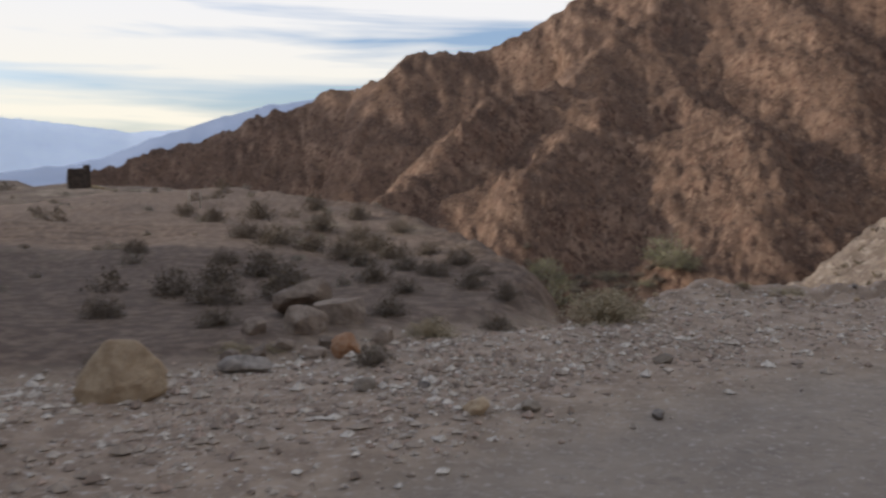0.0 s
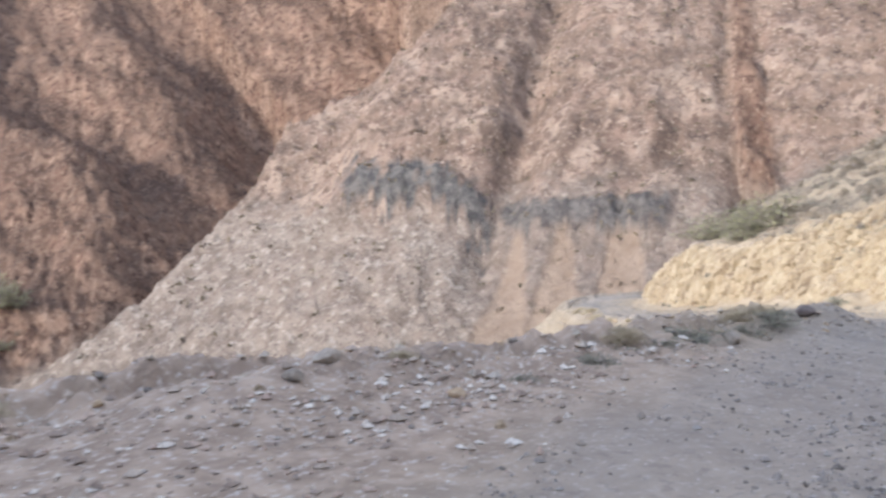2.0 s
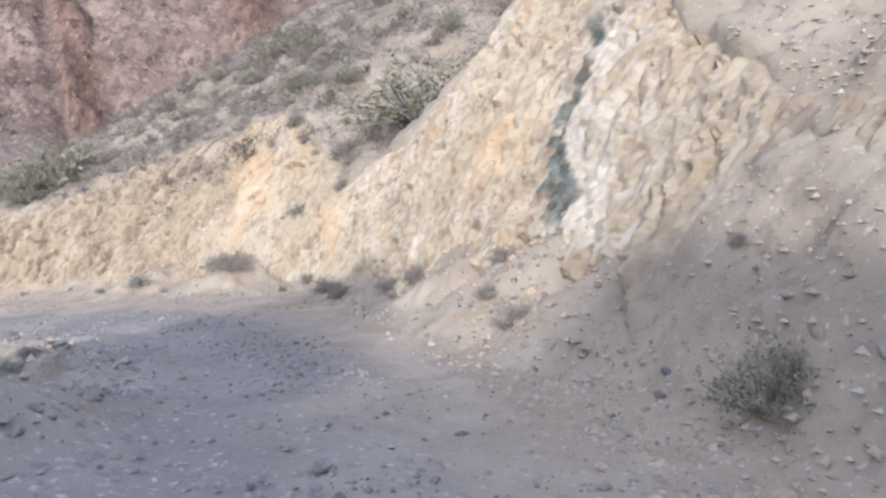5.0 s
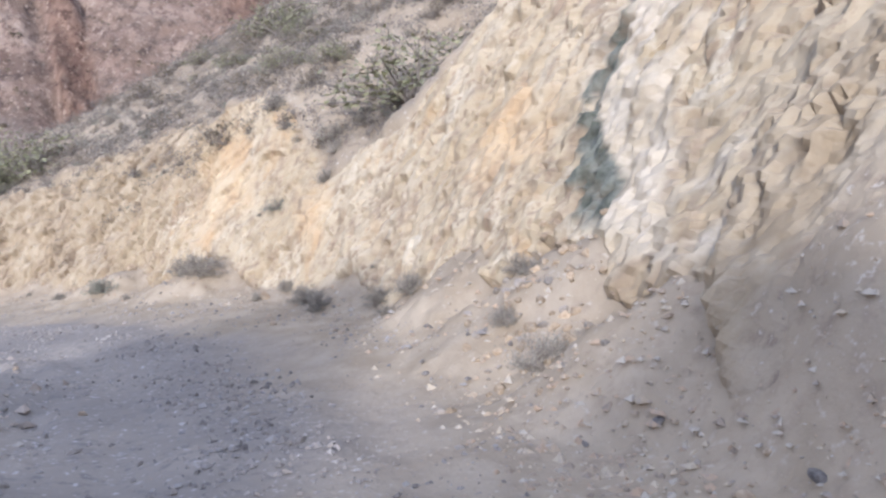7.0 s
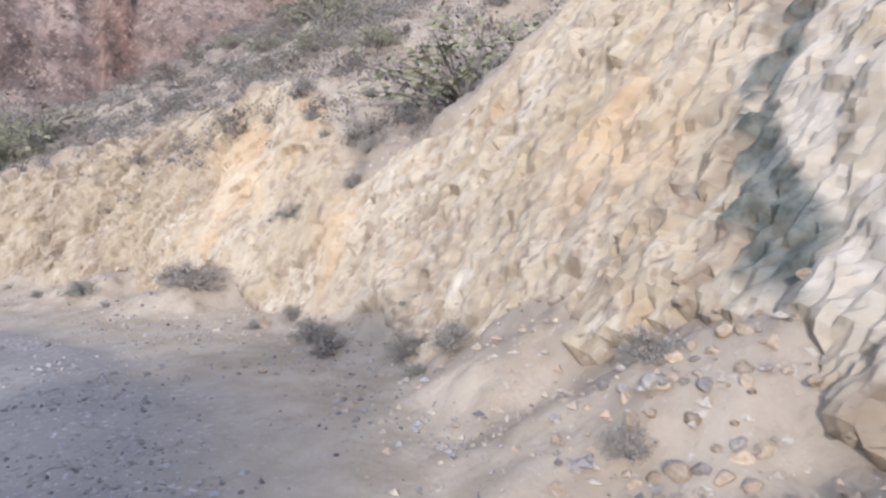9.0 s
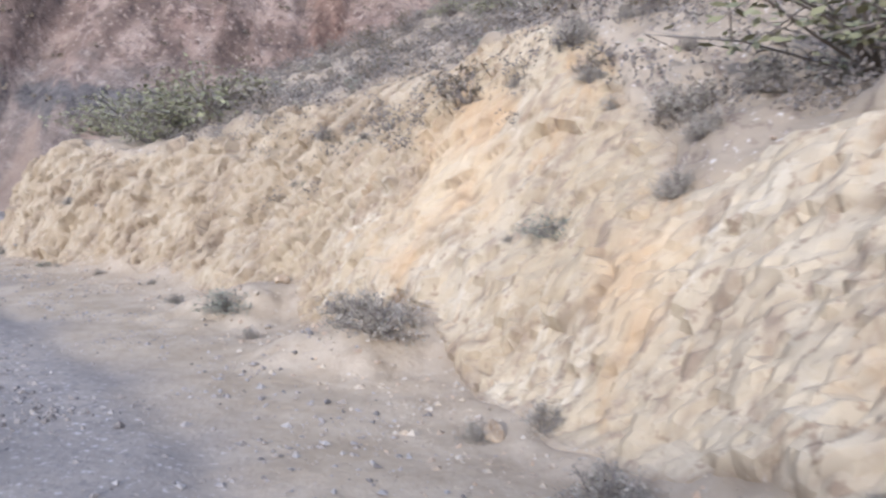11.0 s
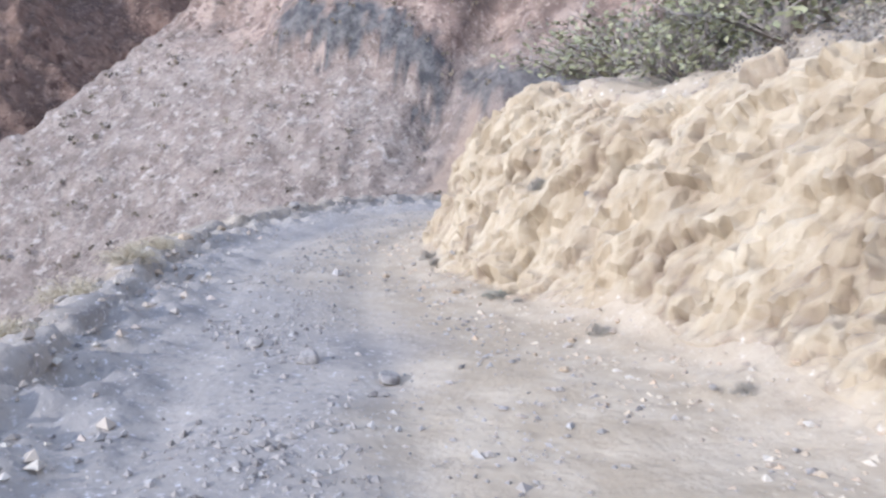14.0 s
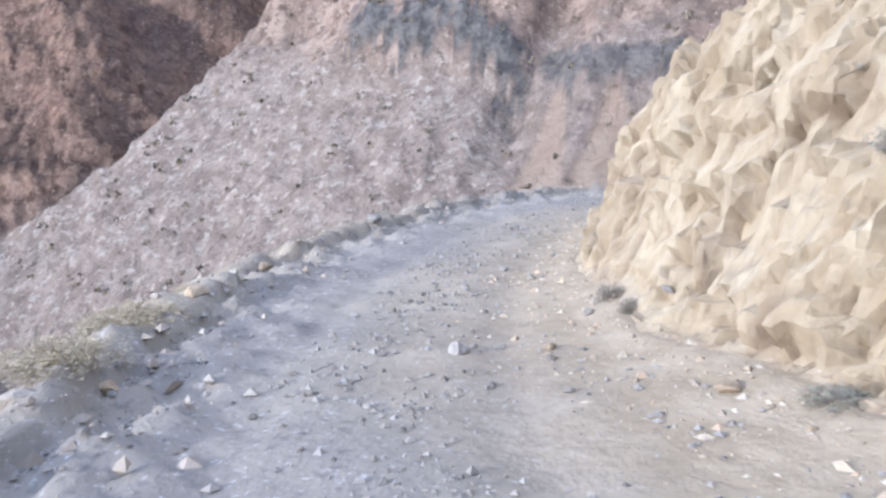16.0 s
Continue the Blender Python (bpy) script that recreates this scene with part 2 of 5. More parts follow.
def land(x, y):
    """Height of the ground, and masks: 0 road, 1 cut rock, 2 hill slope, 3 outer fall, 4 far hills."""
    dr, zr, run = along(x, y, FOOT_LINE)
    dl, zl, _ = along(x, y, RIM_LINE)
    dl = -dl
    inner, outer = np.maximum(-dr, 0), np.maximum(-dl, 0)
    flat = (zr * outer + zl * inner) / np.maximum(inner + outer, 1e-6)
    flat = flat + 0.22 * layers(x, y, 0, 7.0, 3) * ease(1.5, 6, inner) * ease(3, 12, np.hypot(x - 8, y - 5))
    # mounds of the knoll
    flat = flat + 0.55 * ease(9, 18, np.hypot(x - 4, y - 2)) * ease(3, -3, x) * (0.3 + layers(x, y, 3, 9.0, 3))
    # a dip between the gravel apron and the knoll
    dd, depth, _ = along(x, y, DIP_LINE)
    dip = depth * np.exp(-(dd / 0.7) ** 2) * ease(16, 10, -x)
    # a low berm of pale rubble on the outer shoulder
    flat = flat + 0.36 * np.exp(-((x - 14.0) / 1.1) ** 2 - ((y - 7.95) / 0.5) ** 2) + 0.2 * np.exp(-((x - 5.6) / 1.2) ** 2 - ((y - 8.9) / 0.7) ** 2)
    # the hill behind the cut
    s = (x - 36) * 0.664 - (y - 22) * 0.747
    n = (x - 36) * 0.747 + (y - 22) * 0.664
    hill = -1.3 + 0.548 * s + 1.9 * ease(-18.3, -21.5, n) + 0.55 * np.exp(-((n + 13.6) / 1.6) ** 2) - 0.6 * np.exp(-((n + 17.0) / 1.2) ** 2)
    hill = hill + 0.35 * layers(x, y, 0, 6.0, 3) + 0.16 * layers(x, y, 2, 1.3, 2)
    hill = soft_min(hill, -1.3 + 0.548 * s - 0.6 * n + 1.2, 0.8)
    hill = hill + 0.6 * np.exp(-((x - 33.6) ** 2 + (y - 21.3) ** 2) / 2.8)
    up = np.maximum(dr, 0)
    lean = 0.75 + (0.95 + 0.5 * grain(run / 4.0, 2.5, 0.5)) * ease(13.0, 19.5, x) + 0.7 * ease(30.5, 32.0, x)
    face = zr + 0.25 * np.minimum(up, 0.5) + lean * np.maximum(up - 0.35, 0) * ease(0, 0.9, up)
    bank = np.maximum(soft_min(face, hill, 0.35), zr + 0.06 * up)
    bank = soft_min(bank, zr + 0.2 + 0.9 * up, 0.3) * ease(8, 3, x) + bank * (1 - ease(8, 3, x))
    # fans of loose debris against the foot of the cut
    fans = np.full(x.shape, -99.0)
    for fx, fy, fz, steep in FANS:
        fans = soft_max(fans, fz - steep * np.sqrt((x - fx) ** 2 + (y - fy) ** 2 + 0.1) + 0.15 * layers(x, y, 5, 0.55, 4, 0.65), 0.2)
    # the fall outside the rim
    out = np.maximum(dl, 0)
    fall = zl + 0.12 * np.exp(-((dl - 0.2) / 0.5) ** 2) - 0.75 * np.maximum(out - 0.2, 0) * ease(0, 1.2, out) - 0.03 * out - 0.6 * np.maximum(out - 3.5, 0)
    floor = -32 + 0.05 * np.maximum(np.hypot(x, y) - 120, 0) * (y > 60) - 20 * ease(4, -10, -along(x, y, CREST)[0]) * ease(70, 95, y) * (x > 0)
    far = soft_max(ridge_land(x, y), floor, 4)
    far = np.where(np.hypot(x, y) > 600, np.minimum(far, -30), far)
    fall = soft_max(fall, -34.0 - 45 * ease(45, 80, y) * (x > 0), 6)
    near = np.where(dr > 0, bank, np.where(dl > 0, fall, flat) - dip)
    # where both lines pass beyond the near hill its flank falls to the canyon
    z = np.where((dr > 0) & (n > 6), np.minimum(near, hill), near)
    z = soft_max(z, fans, 0.12)
    z = soft_max(z, np.where(dr > 3, -999.0, far), 1.0) if z.ndim else z
    return z, dr, dl, run, zr, hill, np.maximum(face - hill, 2.0 * (fans - z) + 0.35)


def mesh_of(name, verts, faces):
    me = bpy.data.meshes.new(name)
    me.vertices.add(len(verts))
    me.vertices.foreach_set("co", np.asarray(verts, np.float32).ravel())
    faces = np.asarray(faces, np.int32)
    me.loops.add(faces.size)
    me.loops.foreach_set("vertex_index", faces.ravel())
    me.polygons.add(len(faces))
    me.polygons.foreach_set("loop_start", np.arange(len(faces), dtype=np.int32) * faces.shape[1])
    me.polygons.foreach_set("use_smooth", np.ones(len(faces), bool))
    me.update(calc_edges=True)
    return me


def masks_on(me, name, values):
    """Four masks a vertex, as a colour layer."""
    layer = me.color_attributes.new(name, "FLOAT_COLOR", "POINT")
    layer.data.foreach_set("color", np.asarray(values, np.float32).ravel())


def grid_faces(rows, cols):
    i = np.arange(rows * cols).reshape(rows, cols)
    return np.stack([i[:-1, :-1], i[:-1, 1:], i[1:, 1:], i[1:, :-1]], -1).reshape(-1, 4)


def normals_of(px, py, pz):
    p = np.stack([px, py, pz], -1)
    du, dv = np.gradient(p, axis=1), np.gradient(p, axis=0)
    nn = np.cross(du, dv)
    return nn / np.maximum(np.linalg.norm(nn, axis=-1, keepdims=True), 1e-9)


# ---- materials ----
def material(name, rough=0.9):
    m = bpy.data.materials.new(name)
    m.use_nodes = True
    add, link = nodes_of(m.node_tree)
    shader = add("ShaderNodeBsdfPrincipled", Roughness=rough)
    shader.inputs["Specular IOR Level"].default_value = 0.2
    out = add("ShaderNodeOutputMaterial")
    link(shader.outputs[0], out.inputs[0])
    return m, add, link, shader


def blend(add, link, factor, a, b):
    mix = add("ShaderNodeMix", data_type="RGBA")
    for socket, value in (("Factor", factor), ("A", a), ("B", b)):
        if isinstance(value, tuple):
            mix.inputs[socket].default_value = (*value, 1)
        elif isinstance(value, float):
            mix.inputs[socket].default_value = value
        else:
            link(value, mix.inputs[socket])
    return mix.outputs["Result"]


def spots(add, link, coords, size, low, high, detail=5.0, rough=0.6, warp=0.0):
    """A mask from noise: 0 below low, 1 above high; size in metres."""
    n = add("ShaderNodeTexNoise", Scale=1.0 / size, Detail=detail, Roughness=rough, Distortion=warp)
    link(coords, n.inputs["Vector"])
    r = add("ShaderNodeMapRange")
    r.inputs["From Min"].default_value, r.inputs["From Max"].default_value = low, high
    link(n.outputs[0], r.inputs["Value"])
    return r.outputs[0]


def stretched(add, link, coords, by):
    v = add("ShaderNodeVectorMath", operation="MULTIPLY")
    v.inputs[1].default_value = by
    link(coords, v.inputs[0])
    return v.outputs[0]


def relief(add, link, shader, heights):
    """heights: (socket, metres)."""
    last = None
    for socket, metres in heights:
        b = add("ShaderNodeBump", Strength=1.0, Distance=metres)
        link(socket, b.inputs["Height"])
        if last:
            link(last, b.inputs["Normal"])
        last = b.outputs[0]
    link(last, shader.inputs["Normal"])


def facets(add, link, coords, size, slope=1.0):
    """Broken faces: every cell a plane tilted its own way; also a tone for each cell."""
    cells = add("ShaderNodeTexVoronoi", Scale=1.0 / size)
    link(coords, cells.inputs["Vector"])
    off = add("ShaderNodeVectorMath", operation="SUBTRACT")
    link(coords, off.inputs[0])
    link(cells.outputs["Position"], off.inputs[1])
    lean = add("ShaderNodeVectorMath", operation="SUBTRACT")
    link(cells.outputs["Color"], lean.inputs[0])
    lean.inputs[1].default_value = (0.5, 0.5, 0.5)
    dot = add("ShaderNodeVectorMath", operation="DOT_PRODUCT")
    link(off.outputs[0], dot.inputs[0])
    link(lean.outputs[0], dot.inputs[1])
    tone = add("ShaderNodeSeparateColor")
    link(cells.outputs["Color"], tone.inputs[0])
    return dot.outputs["Value"], tone.outputs[0]


def bedded(add, link, coords, axes):
    """Coordinates along given axes."""
    join = add("ShaderNodeCombineXYZ")
    for k, axis in enumerate(axes):
        dot = add("ShaderNodeVectorMath", operation="DOT_PRODUCT")
        link(coords, dot.inputs[0])
        dot.inputs[1].default_value = axis
        link(dot.outputs["Value"], join.inputs[k])
    return join.outputs[0]


def times(add, link, a, b):
    m = add("ShaderNodeMath", operation="MULTIPLY")
    for k, v in enumerate((a, b)):
        if isinstance(v, float):
            m.inputs[k].default_value = v
        else:
            link(v, m.inputs[k])
    return m.outputs[0]


def ground_material():
    m, add, link, shader = material("desert_ground")
    co = add("ShaderNodeTexCoord").outputs["Object"]
    zone = add("ShaderNodeAttribute", attribute_name="zone")
    part = add("ShaderNodeSeparateColor")
    link(zone.outputs["Color"], part.inputs[0])
    rock, road, pale = part.outputs[0], part.outputs[1], part.outputs[2]
    hue = add("ShaderNodeAttribute", attribute_name="hue")
    kind = add("ShaderNodeSeparateColor")
    link(hue.outputs["Color"], kind.inputs[0])
    vein, white, dark = kind.outputs[0], kind.outputs[1], kind.outputs[2]
    # loose sand and gravel of the slopes
    sand = blend(add, link, spots(add, link, co, 3.0, 0.4, 0.62), (0.262, 0.208, 0.145), (0.37, 0.303, 0.22))
    sand = blend(add, link, spots(add, link, co, 0.16, 0.53, 0.66, 4.0), sand, (0.185, 0.14, 0.105))
    sand = blend(add, link, spots(add, link, co, 0.08, 0.6, 0.7, 3.0), sand, (0.52, 0.455, 0.38))
    # road: grey crushed stone with tan dust
    grit = blend(add, link, spots(add, link, co, 1.7, 0.38, 0.62), (0.23, 0.203, 0.177), (0.31, 0.268, 0.223))
    grit = blend(add, link, spots(add, link, co, 0.11, 0.55, 0.66, 4.0), grit, (0.2, 0.178, 0.16))
    grit = blend(add, link, spots(add, link, co, 0.06, 0.6, 0.7, 3.0), grit, (0.47, 0.43, 0.40))
    # broken yellow rock
    steep = stretched(add, link, co, (1.0, 1.0, 0.45))
    bed = bedded(add, link, co, ((0.62, 0.41, 0.67), (-0.55, 0.83, 0.0), (-0.24, -0.16, 0.32)))
    wide_cut, wide_tone = facets(add, link, bed, 0.26)
    fine_cut, fine_tone = facets(add, link, bed, 0.085)
    stone = blend(add, link, spots(add, link, steep, 1.6, 0.36, 0.62, 6.0, 0.6, 0.4), (0.42, 0.33, 0.205), (0.52, 0.435, 0.305))
    stone = blend(add, link, spots(add, link, steep, 0.9, 0.56, 0.68, 5.0, 0.6, 0.6), stone, (0.44, 0.295, 0.155))
    stone = blend(add, link, spots(add, link, steep, 0.55, 0.57, 0.66, 6.0, 0.65, 0.8), stone, (0.58, 0.505, 0.375))
    stone = blend(add, link, times(add, link, wide_tone, 0.28), stone, (0.36, 0.275, 0.175))
    stone = blend(add, link, times(add, link, fine_tone, 0.22), stone, (0.54, 0.46, 0.34))
    stone = blend(add, link, spots(add, link, steep, 0.28, 0.55, 0.68, 5.0), stone, (0.32, 0.245, 0.17))
    stone = blend(add, link, spots(add, link, bed, 0.09, 0.58, 0.66, 3.0), stone, (0.34, 0.26, 0.18))
    stain = add("ShaderNodeAttribute", attribute_name="stain")
    marks = add("ShaderNodeSeparateColor")
    link(stain.outputs["Color"], marks.inputs[0])
    rust = blend(add, link, spots(add, link, steep, 0.6, 0.4, 0.62), (0.51, 0.355, 0.20), (0.57, 0.455, 0.295))
    stone = blend(add, link, marks.outputs[0], stone, rust)
    stone = blend(add, link, marks.outputs[1], stone, blend(add, link, spots(add, link, steep, 0.4, 0.4, 0.6), (0.34, 0.265, 0.172), (0.45, 0.37, 0.26)))
    colour = blend(add, link, road, sand, grit)
    colour = blend(add, link, rock, colour, stone)
    colour = blend(add, link, pale, colour, blend(add, link, spots(add, link, co, 0.5, 0.4, 0.62), (0.335, 0.265, 0.18), (0.43, 0.35, 0.25)))
    chalk = blend(add, link, spots(add, link, co, 0.35, 0.42, 0.62), (0.48, 0.405, 0.295), (0.59, 0.51, 0.39))
    colour = blend(add, link, white, colour, chalk)
    copper = blend(add, link, spots(add, link, co, 0.2, 0.4, 0.62), (0.085, 0.09, 0.07), (0.20, 0.205, 0.168))
    colour = blend(add, link, vein, colour, copper)
    soil = blend(add, link, spots(add, link, co, 0.2, 0.45, 0.62), (0.125, 0.092, 0.072), (0.215, 0.16, 0.125))
    colour = blend(add, link, dark, colour, soil)
    earth = blend(add, link, spots(add, link, co, 0.3, 0.42, 0.62), (0.255, 0.194, 0.148), (0.39, 0.305, 0.236))
    earth = blend(add, link, spots(add, link, co, 0.07, 0.56, 0.66, 3.0), earth, (0.46, 0.40, 0.35))
    colour = blend(add, link, zone.outputs["Alpha"], colour, earth)
    # darker tone in the joints of the rock
    seam = blend(add, link, hue.outputs["Alpha"], (0.2, 0.145, 0.1), colour)
    link(seam, shader.inputs["Base Color"])
    n1 = add("ShaderNodeTexNoise", Scale=3.2, Detail=7.0, Roughness=0.62)
    n2 = add("ShaderNodeTexNoise", Scale=11.0, Detail=5.0, Roughness=0.6)
    n3 = add("ShaderNodeTexNoise", Scale=34.0, Detail=4.0, Roughness=0.65)
    n4 = add("ShaderNodeTexNoise", Scale=4.5, Detail=9.0, Roughness=0.72)
    for n, vector in ((n1, co), (n2, co), (n3, co), (n4, bed)):
        link(vector, n.inputs["Vector"])
    sharp = add("ShaderNodeMath", operation="MULTIPLY_ADD")
    link(marks.outputs[2], sharp.inputs[0])
    sharp.inputs[1].default_value, sharp.inputs[2].default_value = 1.5, 1.0
    cut = times(add, link, rock, sharp.outputs[0])
    loose = add("ShaderNodeMath", operation="SUBTRACT")
    loose.inputs[0].default_value = 1.0
    link(rock, loose.inputs[1])
    relief(add, link, shader, ((times(add, link, n1.outputs[0], loose.outputs[0]), 0.035), (n2.outputs[0], 0.011), (n3.outputs[0], 0.004),
                               (times(add, link, n4.outputs[0], rock), 0.045), (times(add, link, wide_cut, cut), 0.1), (times(add, link, fine_cut, cut), 0.22)))
    return m


def mountain_material():
    m, add, link, shader = material("mountain_rock")
    co = add("ShaderNodeTexCoord").outputs["Object"]
    zone = add("ShaderNodeAttribute", attribute_name="zone")
    part = add("ShaderNodeSeparateColor")
    link(zone.outputs["Color"], part.inputs[0])
    rough_rock, scree, crag = part.outputs[0], part.outputs[1], part.outputs[2]
    soil = blend(add, link, spots(add, link, co, 26.0, 0.38, 0.62), (0.165, 0.115, 0.088), (0.27, 0.19, 0.14))
    soil = blend(add, link, spots(add, link, co, 2.2, 0.50, 0.64, 6.0), soil, (0.115, 0.082, 0.065))
    soil = blend(add, link, spots(add, link, co, 0.9, 0.56, 0.66, 5.0), soil, (0.40, 0.31, 0.24))
    stone = blend(add, link, spots(add, link, co, 9.0, 0.4, 0.62, 6.0), (0.30, 0.205, 0.155), (0.45, 0.34, 0.26))
    stone = blend(add, link, spots(add, link, co, 2.4, 0.48, 0.6, 6.0, 0.65), stone, (0.15, 0.10, 0.078))
    stone = blend(add, link, spots(add, link, co, 1.1, 0.56, 0.66, 5.0), stone, (0.52, 0.41, 0.32))
    colour = blend(add, link, rough_rock, soil, stone)
    colour = blend(add, link, scree, colour, blend(add, link, spots(add, link, co, 3.0, 0.35, 0.65), (0.27, 0.198, 0.145), (0.345, 0.262, 0.198)))
    colour = blend(add, link, crag, colour, blend(add, link, spots(add, link, co, 2.5, 0.4, 0.6), (0.085, 0.08, 0.077), (0.18, 0.163, 0.148)))
    hue = add("ShaderNodeAttribute", attribute_name="hue")
    kind = add("ShaderNodeSeparateColor")
    link(hue.outputs["Color"], kind.inputs[0])
    rubble = blend(add, link, spots(add, link, co, 3.2, 0.40, 0.6, 6.0, 0.68), (0.205, 0.165, 0.135), (0.355, 0.298, 0.245))
    rubble = blend(add, link, spots(add, link, co, 1.5, 0.56, 0.63, 4.0), rubble, (0.47, 0.41, 0.345))
    rubble = blend(add, link, spots(add, link, co, 1.3, 0.59, 0.66, 4.0, 0.6, 0.5), rubble, (0.145, 0.118, 0.10))
    half = add("ShaderNodeMath", operation="MULTIPLY")
    half.inputs[1].default_value = 0.7
    link(kind.outputs[0], half.inputs[0])
    bare = add("ShaderNodeMath", operation="SUBTRACT")
    bare.use_clamp = True
    link(half.outputs[0], bare.inputs[0])
    link(crag, bare.inputs[1])
    low = blend(add, link, bare.outputs[0], colour, rubble)
    colour = blend(add, link, scree, low, colour)
    # the mountain behind is toned darker and redder
    shade = add("ShaderNodeVectorMath", operation="MULTIPLY")
    shade.inputs[1].default_value = (0.73, 0.65, 0.61)
    link(colour, shade.inputs[0])
    colour = blend(add, link, kind.outputs[1], shade.outputs[0], colour)
    link(colour, shader.inputs["Base Color"])
    n1 = add("ShaderNodeTexNoise", Scale=0.35, Detail=8.0, Roughness=0.65)
    n2 = add("ShaderNodeTexNoise", Scale=1.3, Detail=6.0, Roughness=0.65)
    for n in (n1, n2):
        link(co, n.inputs["Vector"])
    relief(add, link, shader, ((n1.outputs[0], 1.4), (n2.outputs[0], 0.6)))
    return m


GROUND, MOUNTAIN = ground_material(), mountain_material()

# ---- the near ground: road, apron, cut bank, hill ----
PATCH = (-18.0, 56.0, -12.0, 44.0)


def lines(lo, a, b, hi, fine, coarse):
    """Grid lines, fine between a and b, growing coarser outwards."""
    mid = list(np.arange(a, b, fine))
    step, v, right = fine, b, []
    while v < hi:
        right.append(v)
        step = min(step * 1.05, coarse)
        v += step
    step, v, left = fine, a, []
    while v > lo:
        step = min(step * 1.05, coarse)
        v -= step
        left.append(max(v, lo))
    return np.array(left[::-1] + mid + right + [hi])


VEIN = (18.6, 19.4, 20.2, 20.65, 21.0, 21.5)
TRACK = smooth_line([(-2.4, -40, 0), (-1.6, -8, 0), (-0.95, -1.3, 0), (-0.55, 0.1, 0), (0.15, 1.35, 0), (1.1, 2.4, 0), (2.3, 3.3, 0), (4.7, 4.4, 0), (8.7, 5.2, 0), (12.5, 5.7, 0), (18, 7.3, 0), (22.9, 11, 0), (26, 15.2, 0),
                     (28.5, 18.7, 0), (31, 22.3, 0), (34, 25.3, 0), (38, 28, 0), (43, 29.6, 0), (52, 27.5, 0)])


def rock_mask(x, y, z, dr, over):
    patch = 0.5 * layers(x, y, z, 1.6, 3)
    return patch, ease(0.2, 0.8, dr + 0.6 * patch) * ease(0.25, -0.2, over + patch - 0.7 * ease(29.5, 31.0, x)) * np.maximum(ease(15.6, 17.6, x + 2.0 * patch), 0.8 * ease(11.0, 13.5, x + 2.0 * patch) * ease(1.5, 2.3, dr + 0.9 * patch)) * ease(48, 44, x) * ease(4.4, 3.5, dr + 0.6 * patch) * (1 - 0.9 * np.exp(-(((x - 36) * 0.747 + (y - 22) * 0.664 + 17.0) / 0.55) ** 2) * ease(1.0, 1.5, dr))


def vein_masks(x, y, z, zr, dr):
    """The copper-green vein and its chalky surround."""
    up = z - zr
    mid = np.interp(up, (0.8, 1.5, 2.1, 2.7, 3.4, 4.2), VEIN) + 0.04 * np.sin(up * 5.3 + 0.9) + 0.03 * np.sin(up * 11.3)
    wide = 0.10 + 0.17 * ease(2.3, 1.6, up) + 0.12 * layers(x, y, z, 0.35, 3)
    high = ease(1.0, 1.25, up) * ease(4.0, 3.5, up)
    vein = high * ease(wide + 0.05, wide - 0.05, np.abs(x - mid))
    edge = 1.5 + 1.5 * layers(x, y, z, 0.7, 4)
    white = ease(0.7, 1.1, up) * ease(4.2, 3.4, up) * ease(-0.30, -0.05, mid - x) * ease(edge, edge - 0.5, mid - x)
    return vein * ease(0.4, 0.8, dr), white * ease(0.4, 0.8, dr)


